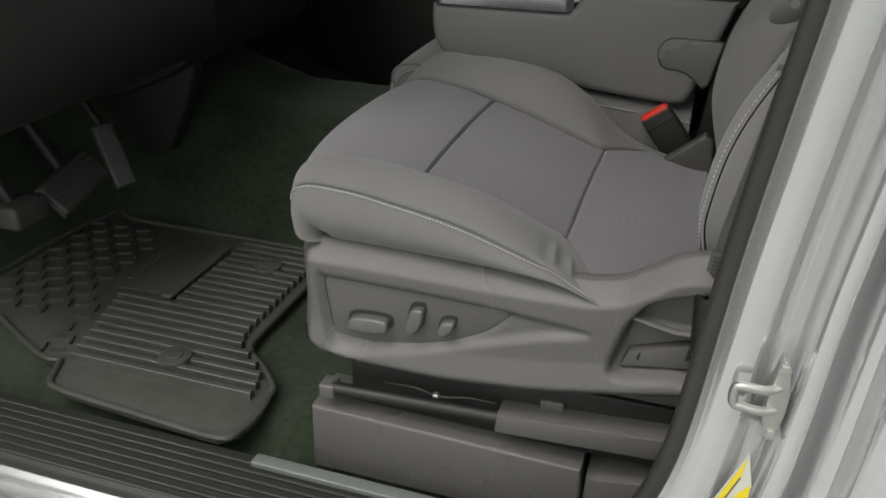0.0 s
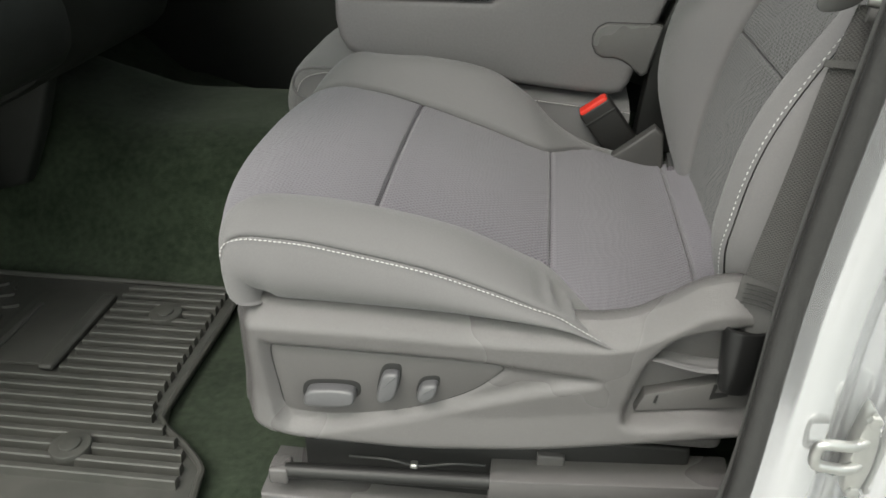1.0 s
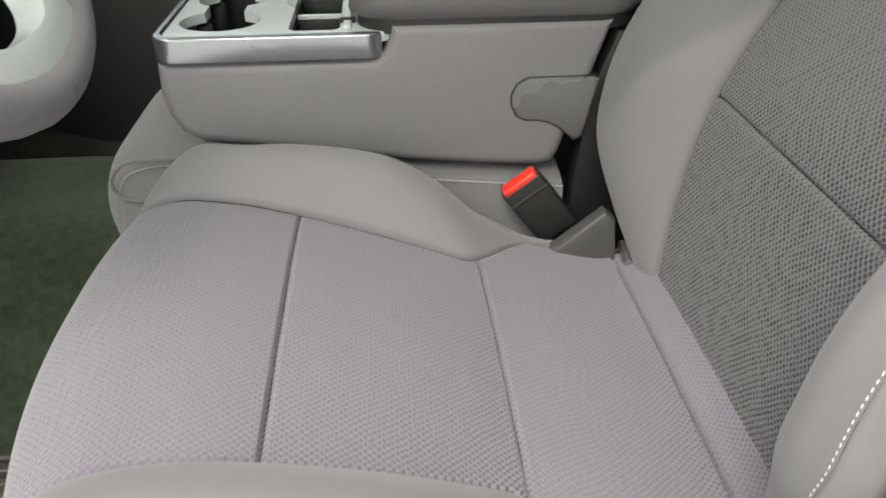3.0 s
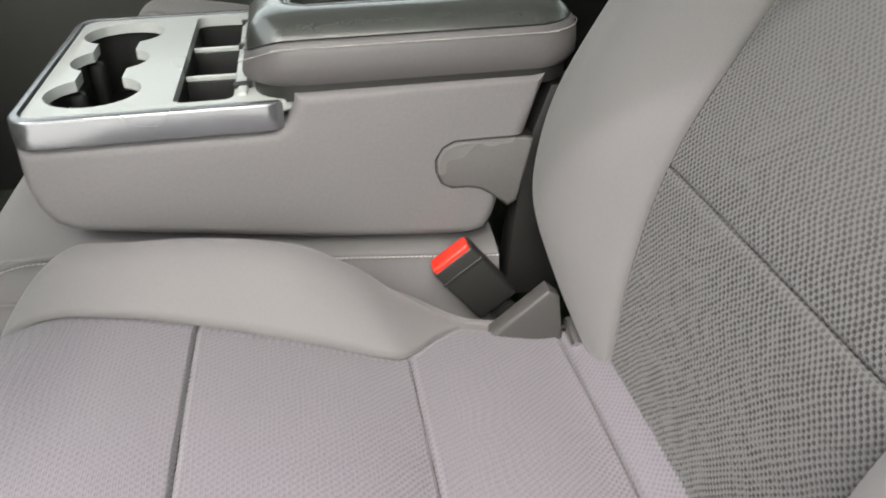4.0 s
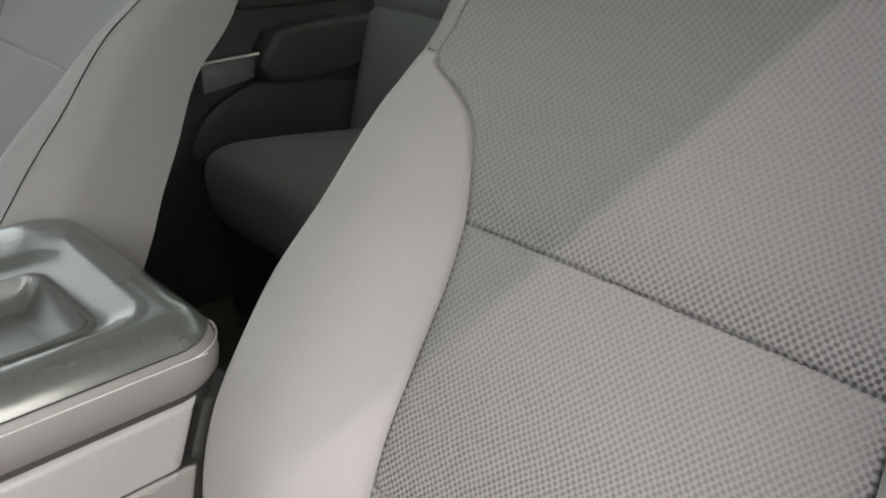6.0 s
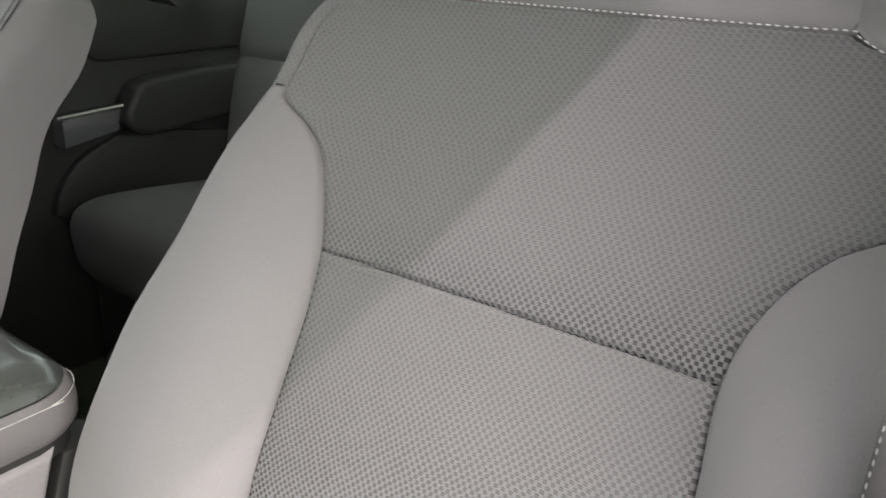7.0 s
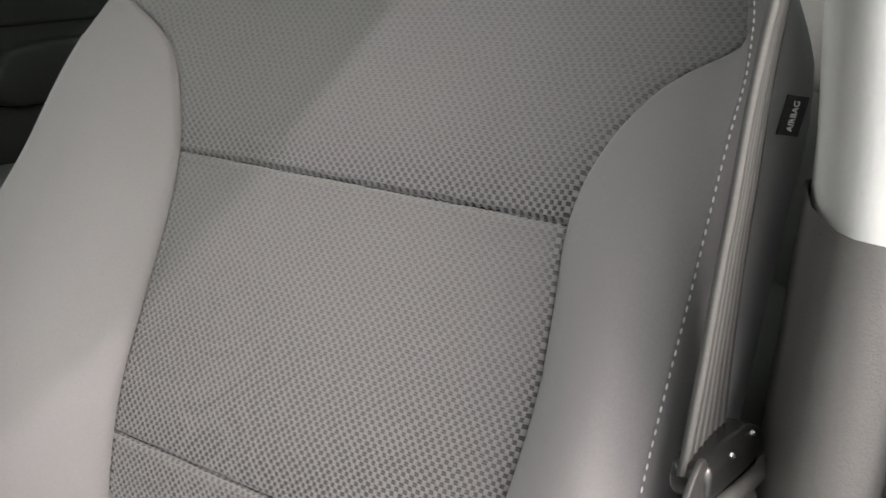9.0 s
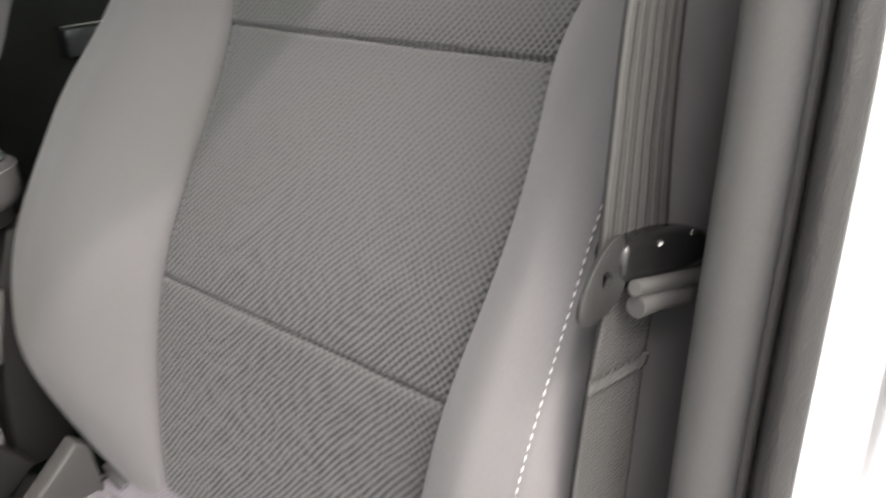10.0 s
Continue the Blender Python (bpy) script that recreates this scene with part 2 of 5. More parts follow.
def slopes(keys):
    """Tangents of a curve through keys that never overshoots."""
    out = []
    for c in range(1, len(keys[0])):
        m = []
        for j in range(len(keys)):
            a = (keys[j][c] - keys[j - 1][c]) / (keys[j][0] - keys[j - 1][0]) if j else None
            b = (keys[j + 1][c] - keys[j][c]) / (keys[j + 1][0] - keys[j][0]) if j < len(keys) - 1 else None
            m.append(b if a is None else a if b is None else 2 * a * b / (a + b) if a * b > 0 else 0.0)
        out.append(m)
    return out


KNOWN = {}


def spline(keys, x):
    """Smooth value through keys (x, v...) at x, held at both ends."""
    if id(keys) not in KNOWN:
        KNOWN[id(keys)] = (keys, slopes(keys))
    ms = KNOWN[id(keys)][1]
    x = min(max(x, keys[0][0]), keys[-1][0])
    i = 0
    while i < len(keys) - 2 and keys[i + 1][0] < x:
        i += 1
    p, q = keys[i], keys[i + 1]
    h = q[0] - p[0]
    t = (x - p[0]) / h
    t2, t3 = t * t, t * t * t
    out = [(2 * t3 - 3 * t2 + 1) * p[c] + (t3 - 2 * t2 + t) * ms[c - 1][i] * h + (3 * t2 - 2 * t3) * q[c] + (t3 - t2) * ms[c - 1][i + 1] * h for c in range(1, len(p))]
    return out if len(out) > 1 else out[0]


def curve_points(pts, n):
    """n points along a smooth curve through pts."""
    p = [Vector(q) for q in pts]
    p = [2 * p[0] - p[1]] + p + [2 * p[-1] - p[-2]]
    out = []
    for k in range(n):
        f = k / (n - 1) * (len(p) - 3)
        i = min(int(f), len(p) - 4)
        t = f - i
        a, b, c, d = p[i : i + 4]
        out.append(0.5 * ((2 * b) + (c - a) * t + (2 * a - 5 * b + 4 * c - d) * t * t + (3 * b - a - 3 * c + d) * t**3))
    return out


def eased(n, edge=0.8):
    """n + 1 steps from 0 to 1, closer at both ends."""
    return [(1 - edge) * i / n + edge * (0.5 - 0.5 * math.cos(math.pi * i / n)) for i in range(n + 1)]


def cubic_weights(n, m):
    """Weights that spread n + 1 values over m + 1 places along a smooth curve."""
    w = np.zeros((m + 1, n + 1))
    f = np.linspace(0, n, m + 1)
    i = np.minimum(f.astype(int), n - 1)
    t = f - i
    k = np.arange(m + 1)
    for d, c in ((-1, -0.5 * t + t**2 - 0.5 * t**3), (0, 1 - 2.5 * t**2 + 1.5 * t**3), (1, 0.5 * t + 2 * t**2 - 1.5 * t**3), (2, -0.5 * t**2 + 0.5 * t**3)):
        np.add.at(w, (k, np.clip(i + d, 0, n)), c)
    return w


def step_down(v, near, far):
    t = np.clip((v - near) / (far - near), 0, 1)
    return 1 - t * t * (3 - 2 * t)


def knitted(name, verts, uvs, nu, nv, long, width, row, gap, depth, gape_shade_at, material, parent, label):
    """Refines a panel and presses the knit's staggered slots into it, deeper where the gape over (a, b) is high; the
    cloth's colour is shaded by it too.
    """
    p = np.array([tuple(v) for v in verts]).reshape(nu + 1, nv + 1, 3)
    q = np.array(uvs).reshape(nu + 1, nv + 1, 2)
    wide = np.abs(q[:, -1, 0] - q[:, 0, 0]).max()
    mu, mv = int(long / (row / 4)), int(wide / (width / 5))
    a, b = cubic_weights(nu, mu), cubic_weights(nv, mv)
    p, q = (np.einsum("ki,ijc,lj->klc", a, g, b, optimize=True) for g in (p, q))
    x, y = q[..., 0].copy(), q[..., 1].copy()
    q[..., 0] += 0.0007 * np.sin(y * 61 + 1.3) + 0.0005 * np.sin(x * 97 + y * 143)
    q[..., 1] += 0.0006 * np.sin(x * 53 + 0.7) + 0.0004 * np.sin(x * 121 - y * 88)
    rows = q[..., 1] / row
    aside = np.abs((q[..., 0] / width + (np.floor(rows) % 2) * 0.5) % 1 - 0.5)
    aloft = np.abs(rows % 1 - 0.5)
    slot = step_down(aside, 0.22, 0.31) * step_down(np.abs(aloft - 0.21), gap * 0.55, gap)
    pit = step_down(aside, 0.16, 0.34) * step_down(aloft, 0.36, 0.5)
    n = np.cross(np.gradient(p, axis=0), np.gradient(p, axis=1))
    n /= np.maximum(np.linalg.norm(n, axis=2, keepdims=True), 1e-12)
    n *= -np.sign((n * KNIT_FACE).sum(axis=2, keepdims=True).mean())
    pull = np.clip(gape_shade_at(*np.meshgrid(np.linspace(0, 1, mu + 1), np.linspace(0, 1, mv + 1), indexing="ij")), 0, 1)
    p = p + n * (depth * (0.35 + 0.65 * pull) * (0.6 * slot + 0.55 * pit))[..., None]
    at = np.arange((mu + 1) * (mv + 1)).reshape(mu + 1, mv + 1)
    loops = np.stack((at[:-1, :-1], at[:-1, 1:], at[1:, 1:], at[1:, :-1]), axis=-1).ravel()
    me = bpy.data.meshes.new(name)
    me.vertices.add(at.size)
    me.vertices.foreach_set("co", p.astype(np.float32).ravel())
    me.loops.add(loops.size)
    me.loops.foreach_set("vertex_index", loops.astype(np.int32))
    me.polygons.add(mu * mv)
    me.polygons.foreach_set("loop_start", np.arange(0, loops.size, 4, dtype=np.int32))
    me.polygons.foreach_set("use_smooth", np.ones(mu * mv, dtype=bool))
    me.uv_layers.new(name="UVMap").data.foreach_set("uv", q.reshape(-1, 2)[loops].astype(np.float32).ravel())
    me.attributes.new("gape_shade", "FLOAT", "POINT").data.foreach_set("value", pull.astype(np.float32).ravel())
    me.update(calc_edges=True)
    me.materials.append(material)
    ob = new(name, me)
    ob.parent = parent
    if label:
        ob["label"] = label
    return ob


KNIT_FACE = np.array((-0.7, 0.0, 0.7))


def patch(name, fn, u0, u1, s0, s1, nu, nv, material, parent, label="", groove=(1, 1, 1, 1), deep=0.006, wide=0.0023, puff=0.0, extra=None, knit=None, gape_shade_at=None):
    """One sewn panel of the surface fn(u, s): its edges dip into the seams (u0, u1, s0, s1), its middle may swell."""
    eps = 1e-3
    us, ss = eased(nu), eased(nv)
    mid = [Vector(fn(u0 + (u1 - u0) * a, (s0 + s1) / 2)) for a in us]
    verts, uvs = [], []
    lu = sum((mid[i + 1] - mid[i]).length for i in range(nu))
    run = [0.0]
    for i in range(nu):
        run.append(run[-1] + (mid[i + 1] - mid[i]).length)
    for i, a in enumerate(us):
        u = u0 + (u1 - u0) * a
        row = [Vector(fn(u, s0 + (s1 - s0) * b)) for b in ss]
        across = [0.0]
        for j in range(nv):
            across.append(across[-1] + (row[j + 1] - row[j]).length)
        ls = max(across[-1], 1e-6)
        for j, b in enumerate(ss):
            s = s0 + (s1 - s0) * b
            pu = Vector(fn(u + eps, s)) - Vector(fn(u - eps, s))
            ps = Vector(fn(u, s + eps)) - Vector(fn(u, s - eps))
            nrm = pu.cross(ps)
            nrm = nrm.normalized() if nrm.length > 1e-12 else Vector((0, 0, 1))
            d = [run[i], lu - run[i], across[j], ls - across[j]]
            off = -sum(g * deep * math.exp(-((q / wide) ** 2)) for g, q in zip(groove, d))
            if puff:
                off += puff * math.sin(math.pi * min(max(run[i] / lu, 0), 1)) ** 0.6 * math.sin(math.pi * min(max(across[j] / ls, 0), 1)) ** 0.6
            if extra:
                off += extra(u, s)
            verts.append(row[j] + nrm * off)
            uvs.append((across[j] - ls / 2, run[i]))
    if knit:
        return knitted(name, verts, uvs, nu, nv, lu, *knit, gape_shade_at, material, parent, label)
    faces = [(i * (nv + 1) + j, i * (nv + 1) + j + 1, (i + 1) * (nv + 1) + j + 1, (i + 1) * (nv + 1) + j) for i in range(nu) for j in range(nv)]
    return link_mesh(name, verts, faces, material, parent, label, uvs)


def rbox(x0, x1, y0, y1, z0, z1, r=0.005, seg=3):
    bm = bmesh.new()
    bmesh.ops.create_cube(bm, size=1)
    for v in bm.verts:
        v.co = Vector(((x0 + x1) / 2 + v.co.x * (x1 - x0), (y0 + y1) / 2 + v.co.y * (y1 - y0), (z0 + z1) / 2 + v.co.z * (z1 - z0)))
    if r:
        bmesh.ops.bevel(bm, geom=bm.edges[:], offset=r, segments=seg, affect="EDGES", profile=0.5)
    return bm


def prism(outline, a, b, axis="y", r=0.0, seg=2):
    """A solid between two planes from an outline of 2D points: (x, z) for axis y, (x, y) for z, (y, z) for x."""
    def put(p, w):
        return {"y": (p[0], w, p[1]), "z": (p[0], p[1], w), "x": (w, p[0], p[1])}[axis]

    bm = bmesh.new()
    lo = [bm.verts.new(put(p, a)) for p in outline]
    hi = [bm.verts.new(put(p, b)) for p in outline]
    bm.faces.new(lo)
    bm.faces.new(hi[::-1])
    n = len(outline)
    rim = []
    for i in range(n):
        bm.faces.new((lo[i], hi[i], hi[(i + 1) % n], lo[(i + 1) % n]))
    bm.edges.ensure_lookup_table()
    if r:
        rim = [e for e in bm.edges if {v in lo for v in e.verts} != {True, False}]
        bmesh.ops.recalc_face_normals(bm, faces=bm.faces)
        bmesh.ops.bevel(bm, geom=rim, offset=r, segments=seg, affect="EDGES", profile=0.5)
    bmesh.ops.recalc_face_normals(bm, faces=bm.faces)
    return bm


def rounded(points, n):
    """A smooth closed outline through 2D points."""
    p = [Vector((*q, 0)) for q in points]
    k = len(p)
    out = []
    for i in range(k):
        a, b, c, d = p[i - 1], p[i], p[(i + 1) % k], p[(i + 2) % k]
        for j in range(n):
            t = j / n
            q = 0.5 * ((2 * b) + (c - a) * t + (2 * a - 5 * b + 4 * c - d) * t * t + (3 * b - a - 3 * c + d) * t**3)
            out.append((q.x, q.y))
    return out


def round_rect(x0, x1, y0, y1, r, n=6):
    out = []
    for cx, cy, a0 in ((x1 - r, y1 - r, 0), (x0 + r, y1 - r, 90), (x0 + r, y0 + r, 180), (x1 - r, y0 + r, 270)):
        for i in range(n + 1):
            a = radians(a0 + 90 * i / n)
            out.append((cx + r * math.cos(a), cy + r * math.sin(a)))
    return out


def tube(points, radius, sides=10, n=0, flat=1.0, caps=True):
    """A round bar along points."""
    pts = curve_points(points, n) if n else [Vector(p) for p in points]
    bm = bmesh.new()
    rings = []
    up = Vector((0.13, 0.21, 0.97)).normalized()
    for i, p in enumerate(pts):
        d = (pts[min(i + 1, len(pts) - 1)] - pts[max(i - 1, 0)]).normalized()
        a = d.cross(up).normalized()
        b = a.cross(d).normalized()
        r = radius[i] if isinstance(radius, (list, tuple)) else radius
        rings.append([bm.verts.new(p + a * r * math.cos(2 * math.pi * k / sides) + b * r * flat * math.sin(2 * math.pi * k / sides)) for k in range(sides)])
    for q, w in zip(rings, rings[1:]):
        for k in range(sides):
            bm.faces.new((q[k], q[(k + 1) % sides], w[(k + 1) % sides], w[k]))
    if caps:
        bm.faces.new(rings[0][::-1])
        bm.faces.new(rings[-1])
    return bm


def cut(bm, cutters):
    """The solid bm less the cutter solids."""
    def temp(b):
        me = bpy.data.meshes.new("t")
        bmesh.ops.recalc_face_normals(b, faces=b.faces)
        b.to_mesh(me)
        b.free()
        return new("t", me)

    body = temp(bm)
    tools = [temp(c) for c in cutters]
    for t in tools:
        mod = body.modifiers.new("b", "BOOLEAN")
        mod.operation, mod.object, mod.solver = "DIFFERENCE", t, "EXACT"
    bpy.context.view_layer.update()
    dg = bpy.context.evaluated_depsgraph_get()
    done = bpy.data.meshes.new_from_object(body.evaluated_get(dg))
    out = bmesh.new()
    out.from_mesh(done)
    for o in [body, *tools]:
        me = o.data
        bpy.data.objects.remove(o)
        bpy.data.meshes.remove(me)
    bpy.data.meshes.remove(done)
    return out


def stitches(name, points, n, material, parent, length=0.0040, radius=0.0008, out=(0, 0, 0), label=""):
    """A row of n raised thread stitches along a smooth curve."""
    fine = curve_points(points, max(200, len(points) * 12))
    run = [0.0]
    for p, q in zip(fine, fine[1:]):
        run.append(run[-1] + (q - p).length)
    pts, j = [], 0
    for k in range(2 * n):
        want = run[-1] * (k + 0.5) / (2 * n)
        while run[j + 1] < want and j < len(run) - 2:
            j += 1
        pts.append(fine[j].lerp(fine[j + 1], (want - run[j]) / max(run[j + 1] - run[j], 1e-9)))
    o = Vector(out)
    verts, faces = [], []
    for k in range(n):
        a, b = pts[2 * k] + o, pts[2 * k + 1] + o
        d = (b - a).normalized()
        c = (a + b) / 2
        s = d.cross(Vector((0.3, -0.5, 0.8))).normalized()
        w = s.cross(d)
        base = len(verts)
        for t, r in ((-0.5, 0.3), (-0.25, 1.0), (0.25, 1.0), (0.5, 0.3)):
            for q in range(5):
                an = 2 * math.pi * q / 5
                verts.append(c + d * t * length + (s * math.cos(an) + w * math.sin(an)) * radius * r)
        for t in range(3):
            for q in range(5):
                faces.append((base + t * 5 + q, base + t * 5 + (q + 1) % 5, base + t * 5 + 5 + (q + 1) % 5, base + t * 5 + 5 + q))
    ob = link_mesh(name, verts, faces, material, parent, label)
    ob["kind"] = "stuff"
    return ob


def inside_by(p, poly):
    """Distance of p to the outline poly: above 0 inside, below 0 outside."""
    x, y = p
    best, odd = 1e9, False
    for (ax, ay), (bx, by) in zip(poly, poly[1:] + poly[:1]):
        dx, dy = bx - ax, by - ay
        t = min(max(((x - ax) * dx + (y - ay) * dy) / (dx * dx + dy * dy + 1e-15), 0), 1)
        best = min(best, math.hypot(ax + t * dx - x, ay + t * dy - y))
        if (ay > y) != (by > y) and x < ax + (y - ay) / (by - ay) * dx:
            odd = not odd
    return best if odd else -best


def ramp(v, a, b):
    t = min(max((v - a) / (b - a), 0), 1)
    return t * t * (3 - 2 * t)


def text_on(string, size, m, material, parent, name="lettering", label=""):
    cu = bpy.data.curves.new("t", "FONT")
    cu.body, cu.size, cu.align_x, cu.align_y, cu.extrude = string, size, "CENTER", "CENTER", 0.0002
    ob = new("t", cu)
    bpy.context.view_layer.update()
    me = bpy.data.meshes.new_from_object(ob.evaluated_get(bpy.context.evaluated_depsgraph_get()))
    bpy.data.objects.remove(ob)
    bpy.data.curves.remove(cu)
    me.name = name
    me.transform(m)
    me.materials.clear()
    me.materials.append(material)
    ob = new(name, me)
    ob.parent = parent
    if label:
        ob["label"] = label
    return ob

M_PLINTH = mat("dark_grey_plastic", (0.065, 0.063, 0.061), 0.5, scale=400, bump=0.3, bump_scale=1300)
M_STEEL = mat("dull_steel", (0.075, 0.075, 0.073), 0.38, metal=0.6, scale=150, mix=0.5)

# ---- front seats ----
CUSH = [(0, -0.050, 0.262), (0.10, -0.120, 0.276), (0.20, -0.165, 0.306), (0.28, -0.167, 0.335), (0.36, -0.145, 0.357), (0.44, -0.105, 0.366), (0.54, -0.055, 0.3605), (0.64, 0.0, 0.346), (0.76, 0.08, 0.322), (0.88, 0.167, 0.293), (1.0, 0.25, 0.272), (1.12, 0.30, 0.262), (1.2, 0.325, 0.264), (1.3, 0.352, 0.285)]
CUSH_REAR = [(0.64, 0.156), (0.76, 0.149), (0.86, 0.145), (0.88, 0.152), (0.93, 0.205), (0.96, 0.232), (1.3, 0.232)]
CUSH_OUTER = [(0, 0.20), (0.28, 0.20), (0.36, 0.192), (0.44, 0.180), (0.54, 0.166)] + CUSH_REAR
CUSH_INNER = [(0, 0.175), (0.2, 0.172), (0.28, 0.168), (0.36, 0.163), (0.44, 0.160), (0.54, 0.158)] + CUSH_REAR[:4] + [(0.93, 0.190), (0.96, 0.203), (1.3, 0.203)]
CUSH_EDGE = [(0, 0.0), (0.3, 0.0), (0.44, -0.005), (0.54, -0.001), (0.64, 0.005), (0.76, 0.012), (0.88, 0.013), (0.95, 0.0), (1.3, 0.0)]
CUSH_UP = [(0, 0.0), (0.2, 0.004), (0.28, 0.010), (0.36, 0.020), (0.44, 0.030), (0.54, 0.034), (0.64, 0.048), (0.76, 0.059), (0.83, 0.046), (0.88, 0.020), (0.93, 0.004), (0.96, 0.0), (1.3, 0.0)]
BACK = [(0.25, 0.335), (0.33, 0.343), (0.40, 0.356), (0.455, 0.373), (0.54, 0.420), (0.634, 0.477), (0.735, 0.530), (0.815, 0.572)]
BACK_ROLL = [(0.815, 0.572, 0.815), (0.84, 0.585, 0.832), (0.87, 0.61, 0.846), (0.90, 0.65, 0.845), (0.95, 0.70, 0.80)]
BACK_IN = [(0.25, 0.13), (0.449, 0.142), (0.506, 0.147), (0.579, 0.148), (0.634, 0.154), (0.662, 0.162), (0.688, 0.172), (0.702, 0.181), (0.717, 0.200), (0.729, 0.2195), (0.74, 0.2215), (0.755, 0.216), (0.77, 0.209), (0.79, 0.197), (0.803, 0.181), (0.815, 0.157), (0.95, 0.15)]
BACK_IN_OUTER = [(0.25, 0.13), (0.449, 0.144), (0.556, 0.153), (0.589, 0.150), (0.631, 0.145), (0.646, 0.1465), (0.661, 0.1505), (0.675, 0.157), (0.688, 0.165), (0.699, 0.174), (0.710, 0.187), (0.718, 0.202), (0.727, 0.2195), (0.74, 0.2215), (0.755, 0.216), (0.77, 0.209), (0.79, 0.197), (0.803, 0.181), (0.815, 0.157), (0.95, 0.15)]
BACK_OUT = [(0.25, 0.15), (0.29, 0.19), (0.33, 0.215), (0.38, 0.228), (0.70, 0.228), (0.745, 0.222), (0.77, 0.212), (0.79, 0.200), (0.803, 0.184), (0.815, 0.160), (0.95, 0.153)]
BACK_UP = [(0.25, 0.0), (0.30, 0.030), (0.36, 0.055), (0.45, 0.062), (0.55, 0.058), (0.634, 0.040), (0.69, 0.020), (0.71, 0.010), (0.73, 0.003), (0.74, 0.0), (0.95, 0.0)]
BACK_TOP = [(0.25, 0.0), (0.745, 0.0), (0.77, 0.05), (0.79, 0.10), (0.803, 0.17), (0.815, 0.28), (0.95, 0.30)]
BACK_WING = [(0.25, 0.0), (0.45, 0.0), (0.60, 0.015), (0.70, 0.034), (0.78, 0.028), (0.815, 0.018), (0.95, 0.01)]


def cushion_at(u, s, side=-1):
    x, z = spline(CUSH, u)
    a, g = abs(s), 1 if s >= 0 else -1
    yi = spline(CUSH_OUTER if g == side else CUSH_INNER, u)
    yo = max(0.25 - (0 if g == side else 0.042 * ramp(u, 0.86, 0.97)), yi + 0.004)
    front = min(max((0.5 - u) / 0.2, 0), 1)
    if a <= 0.6:
        y = a / 0.6 * yi
        z += 0.005 * (1 - (a / 0.6) ** 2)
    elif a <= 1:
        t = (a - 0.6) / 0.4
        y = yi + (yo - yi) * t**0.9
        z += t * t * spline(CUSH_EDGE, u) * (g == side)
        z += spline(CUSH_UP, u) * (0.5 if g == side else 1.0) * max(math.sin(math.pi * t), 0) ** 0.75
    else:
        t = (a - 1) / 0.4
        y = yo + 0.012 * math.sin(math.pi * min(t, 1) * 0.9)
        z += spline(CUSH_EDGE, u) * (g == side)
        y -= 0.03 * min(t, 1) ** 4 + 0.022 * front * min(t, 1) ** 2
        x += 0.05 * t**1.5 * front
        z += (min(z, 0.289) - z) * t - 0.004 * t**4
    x += (0.047 * min(y / 0.25, 1) ** 2.2 if g == side else 0.060 * min(a, 1.0) ** 3.2) * front
    return x, y * g, z


def back_at(v, s, side=-1):
    if v <= 0.815:
        x, z = spline(BACK, v), v
    else:
        x, z = spline(BACK_ROLL, v)
    a, g = abs(s), 1 if s >= 0 else -1
    yi, yo = spline(BACK_IN_OUTER if g == side else BACK_IN, v), spline(BACK_OUT, v)
    t = min(max((a - 0.6) / 0.4, 0), 1)
    y = a / 0.6 * yi if a <= 0.6 else yi + (yo - yi) * t
    ahead = spline(BACK_WING, v) * min(y / 0.228, 1.1) ** 3
    if t > 0:
        ahead += spline(BACK_UP, v) * math.sin(math.pi / 2 * min(t / 0.7, 1)) ** 0.9 * (1 - 0.12 * max(t - 0.7, 0) / 0.3)
    x, z = x - 0.88 * ahead, z + 0.3 * ahead
    if a > 1:
        q = (a - 1) / 0.5
        y += 0.019 * math.sin(math.pi / 2 * min(q / 0.35, 1))
        depth = 0.15 if side < 0 else 0.113 - 0.31 * (max(z, 0.46) - 0.62)
        x, z = x + depth * q, z - 0.05 * q
    if side > 0:
        x += 0.31 * (min(max(v, 0.46), 0.80) - 0.62)
    return x, y * g, z


def wrinkle(u, s):
    """Small folds where the outer bolster ends."""
    d = (u - 0.892) / 0.030
    return 0.0052 * math.exp(-d * d) * (1.0 - 2.0 * abs(math.sin(u * 120 + s * 5.5)) ** 0.7) * max(0, math.sin(math.pi * min(max((abs(s) - 0.72) / 0.26, 0), 1)))


# How far the slots gape and how dark their painted shade is, per panel.
def gape_shade_front(a, b):
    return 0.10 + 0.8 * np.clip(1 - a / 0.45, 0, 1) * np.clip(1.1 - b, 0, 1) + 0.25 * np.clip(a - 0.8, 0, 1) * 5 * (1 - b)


def gape_shade_seat(a, b):
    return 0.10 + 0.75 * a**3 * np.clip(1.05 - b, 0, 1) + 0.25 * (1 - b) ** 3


def gape_shade_rear(a, b):
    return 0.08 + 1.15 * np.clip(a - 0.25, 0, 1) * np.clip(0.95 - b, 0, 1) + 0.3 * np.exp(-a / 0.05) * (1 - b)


def gape_shade_upper(a, b):
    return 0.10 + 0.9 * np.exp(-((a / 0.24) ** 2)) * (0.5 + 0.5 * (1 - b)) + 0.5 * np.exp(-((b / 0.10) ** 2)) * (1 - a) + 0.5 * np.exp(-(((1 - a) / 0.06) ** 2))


def gape_shade_middle(a, b):
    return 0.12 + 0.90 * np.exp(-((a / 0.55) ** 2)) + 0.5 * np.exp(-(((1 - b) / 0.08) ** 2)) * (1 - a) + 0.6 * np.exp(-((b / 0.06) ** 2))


def gape_shade_lower(a, b):
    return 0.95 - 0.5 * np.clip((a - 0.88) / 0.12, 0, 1)


